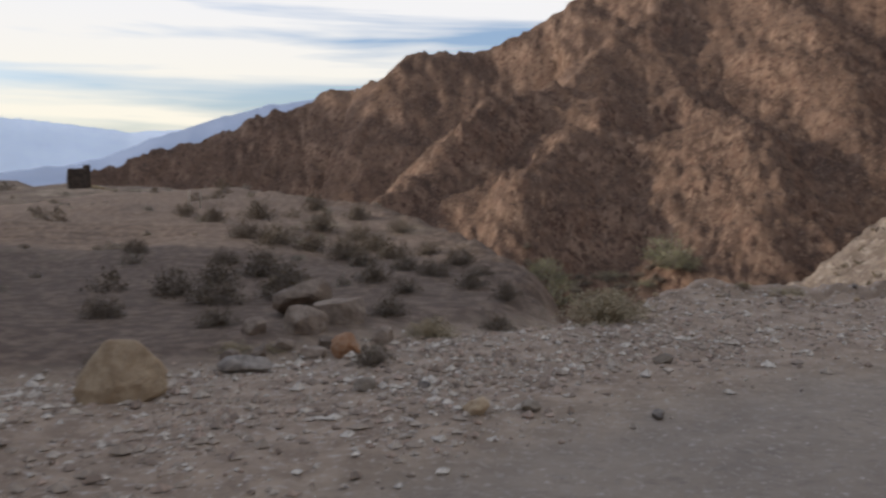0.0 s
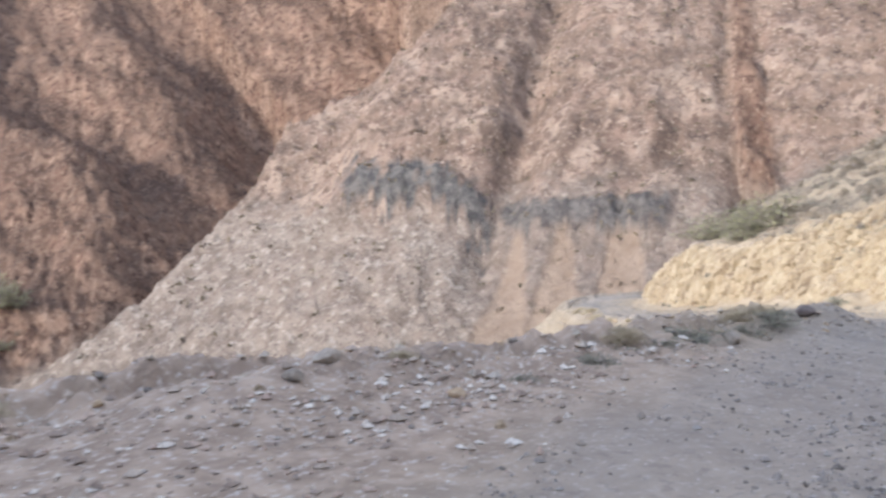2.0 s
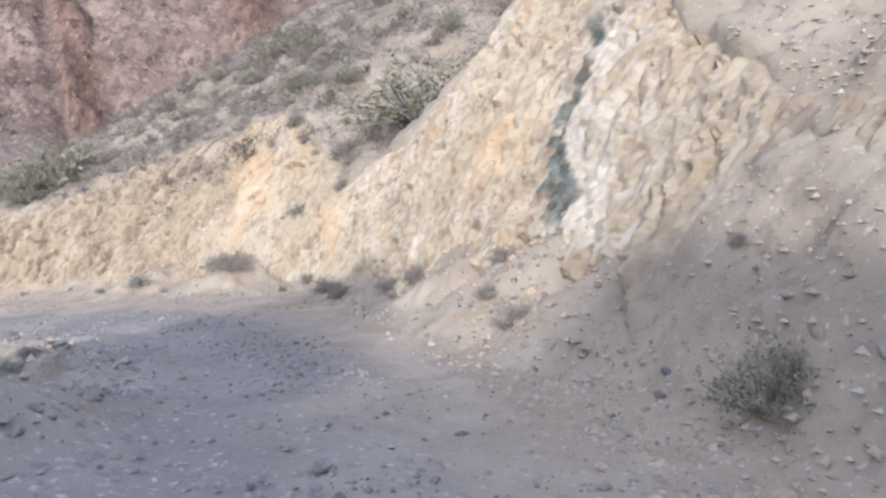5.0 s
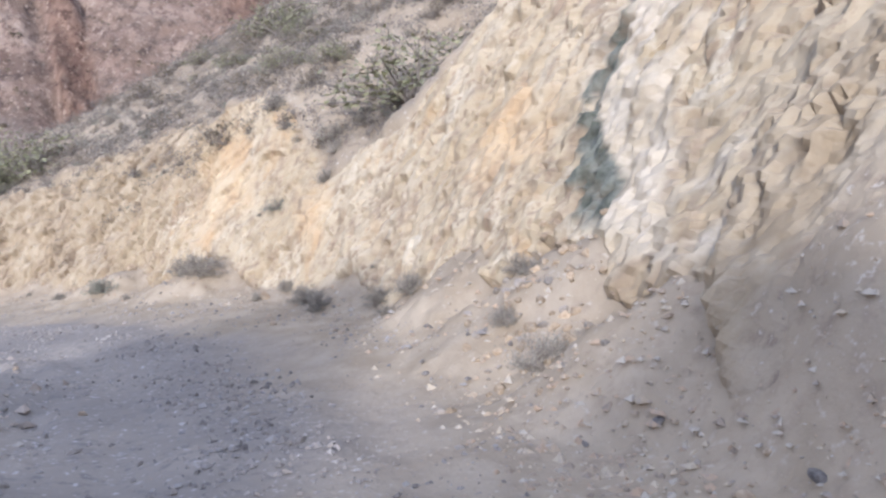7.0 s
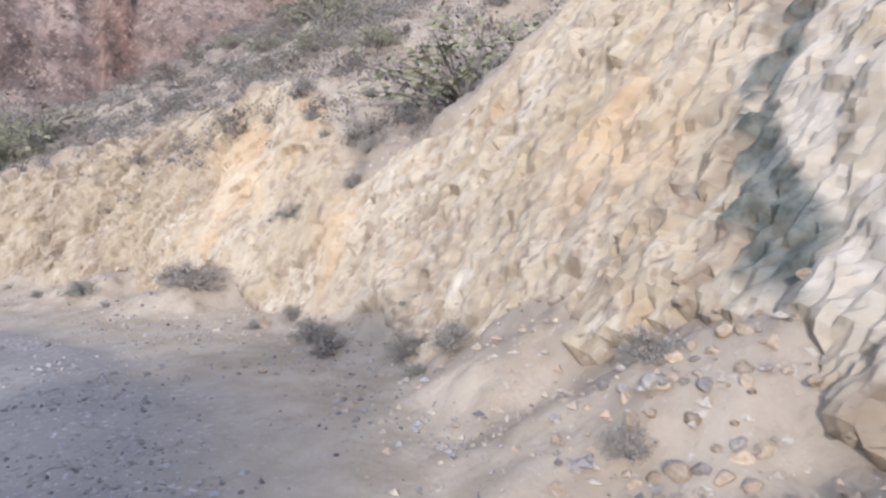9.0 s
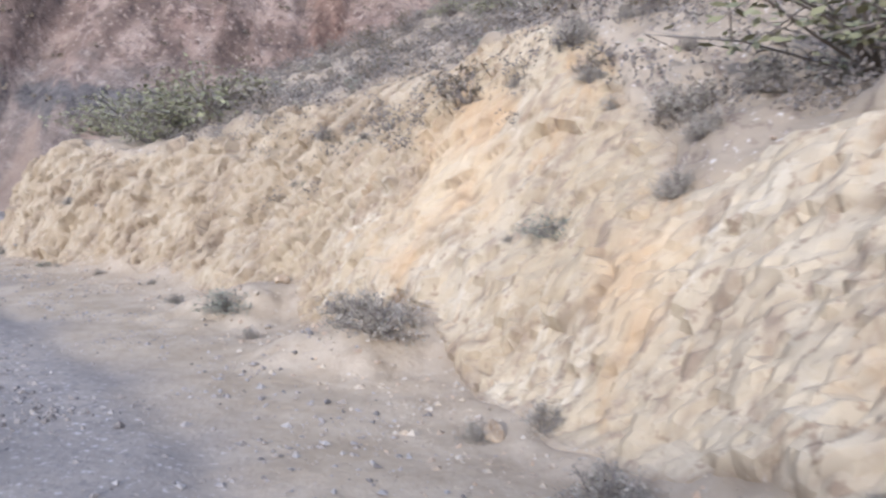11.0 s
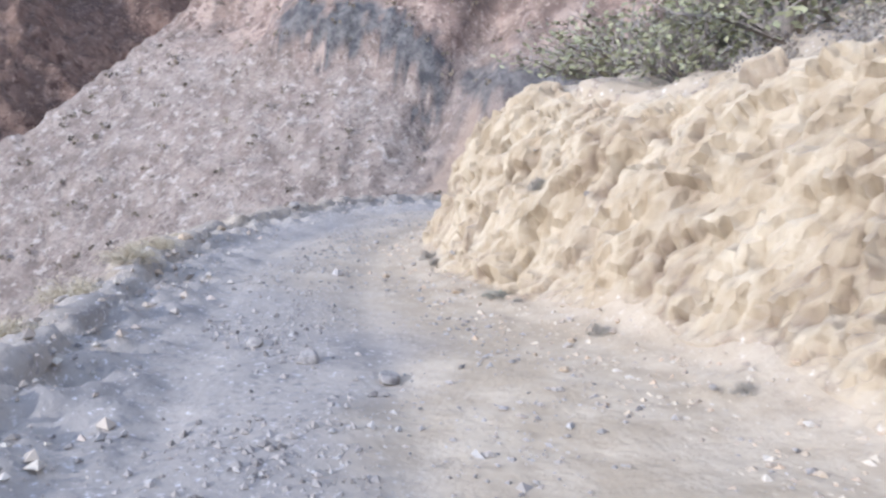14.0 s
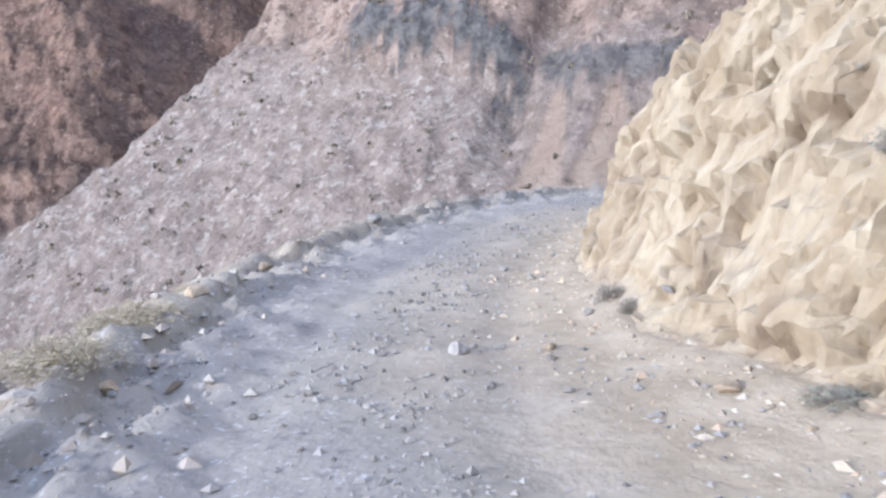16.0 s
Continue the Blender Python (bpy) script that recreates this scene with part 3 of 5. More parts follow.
def near_ground():
    xs = lines(PATCH[0], 5.0, 41.0, PATCH[1], 0.085, 0.4)
    ys = lines(PATCH[2], 1.0, 31.0, PATCH[3], 0.085, 0.4)
    x, y = np.meshgrid(xs, ys)
    z, dr, dl, run, zr, hill, over = land(x, y)
    nn = normals_of(x, y, z)
    slope = 1 - nn[..., 2]
    patch, rock = rock_mask(x, y, z, dr, over)
    track = along(x, y, TRACK)[0]
    road = ease(2.4, 0.9, np.abs(track + 0.5) + 0.9 * patch) * ease(0.0, -0.8, dr)
    # the rock of the cut is a sheet of its own: the ground passes just under it
    push = -0.16 * ease(0.1, 0.5, rock)
    slope_zone = np.maximum(ease(0.3, 1.5, dr), ease(0.2, 1.0, dl))
    push = push + slope_zone * (1 - rock) * (0.25 * layers(x, y, z, 1.1, 5, 0.62) + 0.06)
    flat_zone = (1 - slope_zone)
    rut = np.exp(-((np.abs(track) - 0.75) / 0.22) ** 2)
    rough_rim = np.exp(-((dl + 0.1) / 0.7) ** 2)
    push = push + flat_zone * (0.05 * layers(x, y, 0, 1.4, 4, 0.55) - 0.035 * rut) + rough_rim * (0.26 * layers(x, y, 4, 0.5, 4, 0.65) + 0.03)
    x, y, z = x + nn[..., 0] * push, y + nn[..., 1] * push, z + nn[..., 2] * push
    edge = np.minimum(np.minimum(np.arange(len(xs)), np.arange(len(xs))[::-1])[None, :], np.minimum(np.arange(len(ys)), np.arange(len(ys))[::-1])[:, None])
    z = z - 0.8 * (edge == 0)
    me = mesh_of("ground", np.stack([x, y, z], -1).reshape(-1, 3), grid_faces(len(ys), len(xs)))
    vein, white = vein_masks(x, y, z, zr, dr)
    wobble = 0.8 * layers(x, y, 0, 2.0, 3)
    dust = ease(-2.4, -0.6, dr + wobble) * ease(1.6, 0.4, dr) * 0.65 * ease(10, 15, x)
    dust = np.maximum(dust, 0.95 * ease(0.3, 1.5, track + 1.2 * wobble) * ease(14, 20, x) * ease(0.6, 0.0, dr))
    dust = np.maximum(dust, 0.3 * ease(0.2, 0.9, dr) * ease(11, 15, x) * ease(22, 18, x))
    beyond = ease(-0.2, 0.8, along(x, y, DIP_LINE)[0] * -1) * ease(4.5, 2.5, x) * (dr < -1)
    dark = beyond * ease(-0.9, -0.2, layers(x, y, 1, 3.0, 3) + 0.1)
    apron = ease(-1.0, -3.0, dr) * ease(13.5, 9.0, x) * (1 - beyond) * (1 - 0.7 * road) * (dl < 0.5)
    ones = np.ones_like(x)
    masks_on(me, "zone", np.stack([rock, road, dust, apron], -1))
    masks_on(me, "hue", np.stack([0 * vein, 0 * white, dark, ones], -1))
    me.materials.append(GROUND)
    return tagged(new("ground", me), "dusty gravel track under a yellow cut bank and sandy hill", "ground", kind="structure"), np.stack([x, y, z], -1), rock.ravel()


ground, GRID, BARE_ROCK = near_ground()


def slabs(x, y, z, over, along_bed, depth, wide, tall, cell):
    """Rock split by parallel joints into slabs, each broken across at its own heights: how far a piece stands out, its lean, and the open joints."""
    v = over / wide + 1.5 * layers(x, y, z, cell, 3, 0.55)
    row = np.floor(v).astype(int)
    h = along_bed / tall + 0.6 * depth + (PERM[row % 512] % 97) / 97.0 + 1.1 * layers(y, z, x, cell, 3, 0.55)
    place = np.floor(h).astype(int)
    fv, fh = v - row, h - place
    pick = PERM[(PERM[row % 512] + place) % 512]
    lean = (fv - 0.5) * ((pick % 37) / 18.0 - 0.8) + (fh - 0.5) * ((pick % 23) / 11.0 - 0.8)
    gap = np.minimum(np.minimum(fv, 1 - fv) * wide, np.minimum(fh, 1 - fh) * tall + 0.012 * (pick % 4))
    return (pick % 61) / 30.0 - 1.0, lean, ease(0.05, 0.008, gap)


def rock_face():
    """Broken rock of the road cut, laid over the bank along its foot."""
    line = smooth_line(BANK_FOOT, 40)
    step = np.hypot(np.diff(line[:, 0]), np.diff(line[:, 1]))
    run = np.concatenate([[0], np.cumsum(step)])
    keep = (line[:, 0] > 9.5) & (line[:, 0] < 46.0)
    at = np.arange(run[keep][0], run[keep][-1], 0.05)
    fx, fy = np.interp(at, run, line[:, 0]), np.interp(at, run, line[:, 1])
    tx, ty = np.gradient(fx), np.gradient(fy)
    for _ in range(60):
        tx[1:-1], ty[1:-1] = (tx[:-2] + tx[1:-1] + tx[2:]) / 3, (ty[:-2] + ty[1:-1] + ty[2:]) / 3
    size = np.hypot(tx, ty)
    q = np.concatenate([np.arange(-0.4, 0.3, 0.07), np.arange(0.3, 2.9, 0.03), np.arange(2.9, 4.6, 0.06)])
    x = fx[None, :] + q[:, None] * (ty / size)[None, :]
    y = fy[None, :] - q[:, None] * (tx / size)[None, :]
    z, dr, dl, _, zr, hill, over = land(x, y)
    _, rock = rock_mask(x, y, z, dr, over)
    nn = normals_of(x, y, z)
    nn = nn * np.sign(nn[..., 2:3])
    a, b, c = 0.83 * x + 0.55 * y, -0.55 * x + 0.83 * y, z
    a = a + 0.10 * layers(x, y, z, 1.1, 3)
    c = c + 0.10 * layers(y, z, x, 0.9, 3)
    # the beds climb towards the start of the cut, steeply at first, flatter in the outcrop
    outcrop = ease(27.5, 30.0, x)
    dip = np.radians(58 + 16 * outcrop)
    over_bed, with_bed = a * np.sin(dip) + c * np.cos(dip), -a * np.cos(dip) + c * np.sin(dip)
    coarse, coarse_lean, coarse_slit = slabs(x, y, z, over_bed, with_bed, b, 0.34, 0.5, 1.0)
    middle, middle_lean, middle_slit = slabs(y, z, x, over_bed + 3.1, with_bed, b, 0.15, 0.27, 0.5)
    _, chip_joint, chip_tilt = blocks(over_bed / 0.13 + 3, b / 0.16, with_bed / 0.17)
    broken = np.maximum(ease(-0.15, 0.25, layers(x, y, z, 1.3, 3)), outcrop)
    push = 0.15 * layers(x, y, z, 1.5, 3, 0.5) + 0.05 * layers(x, y, z, 0.3, 4, 0.6) + 0.035 * chip_tilt + 0.03
    push = push + (0.065 + 0.045 * outcrop) * coarse + (0.04 + 0.03 * outcrop) * coarse_lean + broken * ((0.04 + 0.015 * outcrop) * middle + 0.025 * middle_lean)
    push = push - (0.03 + 0.04 * outcrop) * coarse_slit - 0.02 * broken * middle_slit
    push = push * (1 - 0.3 * np.exp(-((x - 27.6) ** 2 + (y - 10.5) ** 2 + z ** 2) / 1.4))
    push = ease(0.12, 0.5, rock) * push - 0.14 * ease(0.2, 0.05, rock)
    crack = np.maximum((0.6 + 0.3 * outcrop) * coarse_slit, 0.5 * broken * middle_slit) * ease(-0.3, 0.15, layers(x, y, z, 0.9, 3))
    x, y, z = x + nn[..., 0] * push, y + nn[..., 1] * push, z + nn[..., 2] * push
    me = mesh_of("rock_face", np.stack([x, y, z], -1).reshape(-1, 3), grid_faces(len(q), len(at))[:, ::-1])
    me.polygons.foreach_set("use_smooth", np.zeros(len(me.polygons), bool))
    vein, white = vein_masks(x, y, z, zr, dr)
    zero, ones = 0 * x, np.ones_like(x)
    masks_on(me, "zone", np.stack([ease(0.1, 0.4, rock), zero, zero, zero], -1))
    rust = 0 * x
    for cx, cy, cz, r in ((27.6, 10.5, 0.0, 1.1), (25.15, 8.2, -0.7, 0.55), (30.3, 15.2, -1.7, 0.4), (21.3, 5.3, 0.9, 0.9), (26.9, 10.9, -1.0, 0.5), (33.2, 20.6, -2.2, 0.45), (29.75, 14.3, -0.65, 0.55)):
        rust = np.maximum(rust, ease(1.25, 0.5, np.sqrt((x - cx) ** 2 + (y - cy) ** 2 + (z - cz) ** 2) / r + 0.7 * layers(x, y, z, 0.7, 3)))
    masks_on(me, "stain", np.stack([0.85 * rust, np.maximum(ease(19.0, 16.5, x + layers(x, y, z, 1.0, 3)), 0.9 * ease(28, 30.5, x + 2 * layers(x, y, z, 1.4, 3))), outcrop, ones], -1))
    masks_on(me, "hue", np.stack([vein, white, zero, 1 - crack * ease(-0.1, 0.3, layers(x, y, z, 0.7, 3) + 0.22)], -1))
    me.materials.append(GROUND)
    surface = np.stack([x, y, z], -1)[rock > 0.15]
    return surface, tagged(new("rock_face", me), "broken yellow and cream rock of the road cut with a green vein", "rock face", kind="structure")


FACE_POINTS = rock_face()[0]


def far_ground():
    bearings = np.concatenate([np.arange(-34, 100, 0.2), np.arange(100, 326.01, 2.5)])
    radii = np.concatenate([14 * 1.0098 ** np.arange(0, 391), 640 * 1.12 ** np.arange(0, 18)])
    b, r = np.meshgrid(np.radians(bearings), radii)
    x, y = 9 + r * np.sin(b), 4 + r * np.cos(b)
    z, dr, dl, run, zr, hill, over = land(x, y)
    away = ease(45, 130, np.hypot(x - 15, y - 10)) * ease(900, 600, r)
    u, w, face = across(x, y)
    front = ease(-3, 1, face - z + 1.5)
    wx, wy = x + 14 * layers(x, y, 7, 45.0, 3), y + 14 * layers(y, x, 3, 45.0, 3)
    broad = layers(wx, wy, z * 0.3, 62.0, 5, 0.55, True)
    rough = layers(wx, wy, z * 0.6, 13.0, 5, 0.62, True)
    crust = layers(wx * 1.3, wy * 1.3, z, 5.5, 4, 0.6, True)
    z = z + away * (1 - front) * (8.0 * broad + 3.6 * rough + 1.0 * crust - 3.3)
    # where a point of the face would lie on its mean plane
    wp = w + 1.15 * (face - (-121.2 + 0.685 * x + 0.365 * y))
    high = ease(158, 172, wp + 6 * layers(x, y, 2, 20.0, 2))
    grooves = layers(u + 7 * layers(x, y, z, 22.0, 3), w * 0.55, z * 0.3, 24.0, 5, 0.58, True)
    ledges = layers(u * 0.45 + 6 * layers(y, x, z, 18.0, 2), w, z, 8.0, 4, 0.6, True)
    lumps = layers(x + 3 * layers(y, z, x, 9.0, 2), y, z, 6.0, 5, 0.68, True)
    # three fans of smooth scree under a dark ledge
    chute = 0 * x
    sway = 1.0 * layers(x, y, z, 5.0, 3)
    for at, top, foot, narrow, wide_foot in ((35.2, 150, 112, 0.9, 5.2), (27.2, 149.5, 124, 0.9, 3.8), (16.8, 152, 128, 1.9, 3.6)):
        reach = narrow + (wide_foot - narrow) * ease(top, foot + 8, wp)
        chute = np.maximum(chute, ease(reach + 0.9, reach - 0.7, np.abs(u - at + sway)) * ease(top + 0.5, top - 1.5, wp) * ease(foot - 4, foot + 3, wp))
    arc = wp - 158.5 + 0.055 * np.maximum(56 - u, 0) ** 2
    crag_zone = ease(-6, -2.5, arc) * ease(6.5, 2.5, arc) * ease(40, 42.5, u) * ease(73, 68, u)
    ledge_zone = ease(148.0, 149.5, wp) * ease(155.5, 153, wp) * ease(43, 40, u) * ease(7, 11, u)
    z = z + away * front * ((1.5 * grooves + 1.5 * ledges * high + (1.0 + 0.7 * high) * lumps) * (1 - 0.93 * chute) + 0.9 * chute - 0.8 + (1.8 * crag_zone + 0.8 * ledge_zone) * layers(u, w * 0.3, z * 0.2, 2.6, 3, 0.6, True))
    z = z + ease(20, 45, np.hypot(x - 15, y - 10)) * (1 - away) * 0.25 * layers(x, y, z, 3.0, 3)
    inside = np.minimum(np.minimum(x - PATCH[0], PATCH[1] - x), np.minimum(y - PATCH[2], PATCH[3] - y))
    z = z - 2.5 * ease(0.8, 4.0, inside)
    nn = normals_of(x, y, z)
    slope = 1 - np.abs(nn[..., 2])
    rock = ease(0.24, 0.42, slope + 0.10 * layers(x, y, z, 14.0, 3)) * away
    patchy = 0.6 * layers(x, y, z, 7.0, 4)
    torn = layers(x, y, z, 3.0, 4, 0.6)
    crag = ease(-5.5, -3.5, arc + 9 * torn) * ease(6.5, 4.0, arc + 7 * torn) * ease(39.5, 42, u) * ease(75, 68, u + 6 * torn)
    crag = crag * ease(-0.35, 0.15, 1.2 * patchy + 0.4 * lumps)
    crag = np.maximum(crag, 0.9 * ease(147.5, 149, wp + 3 * torn) * ease(155, 153, wp + 3 * torn) * ease(42, 39, u) * ease(7, 11, u))
    rock = np.where(front > 0.5, ease(0.20, 0.5, patchy + 0.35) * 0.8, rock) * (1 - chute)
    crag = np.maximum(crag, 0.5 * ease(-0.25, 0.3, patchy + 0.3 * lumps) * (1 - ease(0.1, 0.6, chute)) * ease(149, 147, wp) * ease(128, 136, wp + 5 * patchy) * ease(8, 12, u) * ease(41, 38, u)) * front
    scree = chute * front
    close = ease(130, 85, np.hypot(x - 15, y - 10))
    bright = np.maximum(front * ease(162, 150, wp + 14 * patchy), close)
    ones = np.ones_like(x)
    me = mesh_of("mountains", np.stack([x, y, z], -1).reshape(-1, 3), grid_faces(len(radii), len(bearings)))
    masks_on(me, "zone", np.stack([rock, scree, crag, ones], -1))
    masks_on(me, "hue", np.stack([bright, np.maximum(front, close), 0 * ones, ones], -1))
    me.materials.append(MOUNTAIN)
    return np.stack([x, y, z], -1), tagged(new("mountainside", me), "steep bare reddish desert mountains across a dry canyon", "mountain", kind="structure")


FAR_GRID = far_ground()[0].reshape(-1, 3)


# ---- small builders ----
def on_ground(x, y):
    """The point of the ground nearest to a place on the plan."""
    near = PATCH[0] < x < PATCH[1] and PATCH[2] < y < PATCH[3]
    p = FLAT_GRID if near else FAR_GRID
    at = p[np.argmin((p[:, 0] - x) ** 2 + (p[:, 1] - y) ** 2)]
    if near and 10 < x < 46:
        d = (FACE_POINTS[:, 0] - x) ** 2 + (FACE_POINTS[:, 1] - y) ** 2
        close = d < 0.006
        if close.any():
            at = np.array((at[0], at[1], max(at[2], np.median(FACE_POINTS[close, 2]))))
    return at


FLAT_GRID = GRID.reshape(-1, 3)


def plain(name, low, high, size=0.05, rough=0.9, vary=0.25, metal=0.0):
    """Two tones in fine patches, and each object a little different."""
    m, add, link, shader = material(name, rough)
    co = add("ShaderNodeTexCoord").outputs["Object"]
    colour = blend(add, link, spots(add, link, co, size, 0.36, 0.64), low, high)
    info = add("ShaderNodeObjectInfo")
    tone = add("ShaderNodeMapRange")
    tone.inputs["To Min"].default_value, tone.inputs["To Max"].default_value = 1 - vary, 1 + vary
    link(info.outputs["Random"], tone.inputs["Value"])
    scaled = add("ShaderNodeVectorMath", operation="SCALE")
    link(colour, scaled.inputs[0])
    link(tone.outputs[0], scaled.inputs["Scale"])
    link(scaled.outputs[0], shader.inputs["Base Color"])
    n = add("ShaderNodeTexNoise", Scale=0.6 / size, Detail=6.0, Roughness=0.65)
    link(co, n.inputs["Vector"])
    relief(add, link, shader, ((n.outputs[0], size * 0.35),))
    return m


def leafy(name, low, high):
    """Leaves and twigs: each island its own tone."""
    m, add, link, shader = material(name, 0.75)
    geo = add("ShaderNodeNewGeometry")
    link(blend(add, link, geo.outputs["Random Per Island"], low, high), shader.inputs["Base Color"])
    return m


def chips(name, tones):
    """Loose stones: each takes one of a few tones."""
    m, add, link, shader = material(name, 0.9)
    geo = add("ShaderNodeNewGeometry")
    ramp = add("ShaderNodeValToRGB")
    ramp.color_ramp.interpolation = "CONSTANT"
    for k, tone in enumerate(tones):
        e = ramp.color_ramp.elements[k] if k < 2 else ramp.color_ramp.elements.new(k / len(tones))
        e.position, e.color = k / len(tones), (*tone, 1)
    link(geo.outputs["Random Per Island"], ramp.inputs[0])
    co = add("ShaderNodeTexCoord").outputs["Object"]
    colour = blend(add, link, spots(add, link, co, 0.03, 0.5, 0.7), ramp.outputs[0], (0.30, 0.26, 0.22))
    link(colour, shader.inputs["Base Color"])
    return m


def tube(path, radii, sides=3):
    """Vertices and triangles of a thin tapering branch."""
    path = np.asarray(path, float)
    verts, faces = [], []
    for k, (p, r) in enumerate(zip(path, radii)):
        d = path[min(k + 1, len(path) - 1)] - path[max(k - 1, 0)]
        d /= np.linalg.norm(d) + 1e-9
        a = np.cross(d, (0.31, 0.95, 0.02))
        a /= np.linalg.norm(a) + 1e-9
        b = np.cross(d, a)
        for q in range(sides):
            t = 2 * math.pi * q / sides
            verts.append(p + r * (a * math.cos(t) + b * math.sin(t)))
    for k in range(len(path) - 1):
        for q in range(sides):
            i, j = k * sides + q, k * sides + (q + 1) % sides
            faces += [(i, j, j + sides), (i, j + sides, i + sides)]
    return verts, faces


def gather(pieces):
    verts, faces, base = [], [], 0
    for v, f in pieces:
        verts.append(np.asarray(v, float))
        faces.append(np.asarray(f, int) + base)
        base += len(v)
    return np.concatenate(verts), np.concatenate(faces)


def flat_mesh(name, pieces, mat):
    v, f = gather(pieces)
    me = mesh_of(name, v, f)
    me.polygons.foreach_set("use_smooth", np.zeros(len(me.polygons), bool))
    me.materials.append(mat)
    return me


def leaf(rng, at, size, shape=0.5):
    a = rng.normal(size=3)
    a /= np.linalg.norm(a)
    b = np.cross(a, rng.normal(size=3))
    b /= np.linalg.norm(b) + 1e-9
    a, b = a * size, b * size * shape
    return [at - a, at + b, at + a, at - b], [(0, 1, 2), (0, 2, 3)]


def shrub(seed, name, label, stems, twigs, leaves, spread, height, leaf_size, bark, foliage, category="shrub", group="desert shrubs"):
    """A bushy plant about one metre wide: stems fanning from the root, twigs, small leaves at their ends."""
    rng = np.random.RandomState(seed)
    wood, tips = [], []
    for k in range(stems):
        az, up = rng.uniform(0, 2 * math.pi), math.asin(rng.uniform(0.06, 1.0))
        reach = rng.uniform(0.72, 1.05)
        end = np.array([math.cos(az) * math.cos(up) * spread * reach, math.sin(az) * math.cos(up) * spread * reach, math.sin(up) * height * reach])
        mid = end * (0.45, 0.45, 0.55) + rng.normal(size=3) * 0.035
        root = np.array([math.cos(az), math.sin(az), 0]) * 0.07 * rng.uniform()
        wood.append(tube([root - (0, 0, 0.05), mid, end], (0.009, 0.006, 0.002)))
        for q in range(twigs):
            f = rng.uniform(0.3, 1) ** 0.7
            at = root + (mid - root) * f * 2 if f < 0.5 else mid + (end - mid) * (f - 0.5) * 2
            to = at + rng.normal(size=3) * 0.075
            to[2] = max(to[2], 0.01)
            wood.append(tube([at, to], (0.003, 0.0015)))
            tips.append((at, to))
    sprays = []
    for k in range(leaves):
        a, b = tips[rng.randint(len(tips))]
        at = a + (b - a) * rng.uniform(0.2, 1.1) + rng.normal(size=3) * 0.025
        sprays.append(leaf(rng, at, leaf_size * rng.uniform(0.6, 1.3)))
    ob = tagged(new(name), label, category, group)
    for part_name, pieces, mat in (("branchwork", wood, bark), ("foliage", sprays, foliage)):
        child = new(part_name, flat_mesh(part_name, pieces, mat))
        child.parent = ob
    return ob


def boulder(name, seed, size, mat, label, at, turn=0.0, category="rock", group="", detail=2, sink=0.22, cuts=7, keep=0.5, most=0.8):
    """A broken stone: a ball cut by random planes, with worn edges and a rough skin."""
    rng = np.random.RandomState(seed)
    bm = bmesh.new()
    bmesh.ops.create_icosphere(bm, subdivisions=detail + 1, radius=1.0)
    planes = [(Vector(rng.normal(size=3)).normalized(), rng.uniform(keep, most)) for _ in range(cuts)]
    for v in bm.verts:
        for way, limit in planes:
            d = v.co.dot(way) - limit
            if d > 0:
                v.co -= way * d * 0.95
        v.co += v.co.normalized() * 0.05 * noise.fractal(v.co * 2.3 + Vector((seed, 0, 0)), 0.6, 2.0, 4)
        v.co = Vector((v.co.x * size[0] / 2, v.co.y * size[1] / 2, v.co.z * size[2] / 2))
    me = bpy.data.meshes.new(name)
    bm.to_mesh(me)
    bm.free()
    me.materials.append(mat)
    ob = tagged(new(name, me), label, category, group)
    p = on_ground(*at[:2])
    ob.matrix_world = pose(at[0], at[1], p[2] + size[2] * (0.5 - sink), rng.uniform(-8, 8), rng.uniform(-8, 8), turn)
    return ob


# ---- far ridges, with the haze put into their colour and glow ----
def painted_haze(name, colour, power):
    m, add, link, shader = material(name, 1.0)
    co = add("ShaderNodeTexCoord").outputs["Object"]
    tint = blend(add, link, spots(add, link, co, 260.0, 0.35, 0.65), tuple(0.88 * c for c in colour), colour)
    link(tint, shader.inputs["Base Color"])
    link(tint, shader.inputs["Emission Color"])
    # the ridge glows by itself to stand in for bright hazy air
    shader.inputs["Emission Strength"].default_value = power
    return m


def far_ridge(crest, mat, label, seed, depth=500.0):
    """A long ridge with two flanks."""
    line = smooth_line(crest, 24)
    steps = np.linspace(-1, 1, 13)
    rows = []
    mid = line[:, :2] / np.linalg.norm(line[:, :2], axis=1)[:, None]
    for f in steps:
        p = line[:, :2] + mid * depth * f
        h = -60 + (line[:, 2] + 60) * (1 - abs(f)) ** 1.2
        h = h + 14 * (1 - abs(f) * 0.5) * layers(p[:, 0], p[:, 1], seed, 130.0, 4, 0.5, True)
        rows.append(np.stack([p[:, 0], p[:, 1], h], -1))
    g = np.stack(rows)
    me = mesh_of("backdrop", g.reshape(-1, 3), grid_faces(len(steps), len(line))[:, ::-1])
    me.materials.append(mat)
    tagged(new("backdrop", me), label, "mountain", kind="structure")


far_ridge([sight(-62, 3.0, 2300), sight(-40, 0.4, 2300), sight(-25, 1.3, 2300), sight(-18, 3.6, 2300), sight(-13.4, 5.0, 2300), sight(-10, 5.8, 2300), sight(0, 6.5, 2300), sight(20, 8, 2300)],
          painted_haze("near_haze", (0.20, 0.25, 0.36), 0.62), "hazy blue ridge beyond the valley", 3)
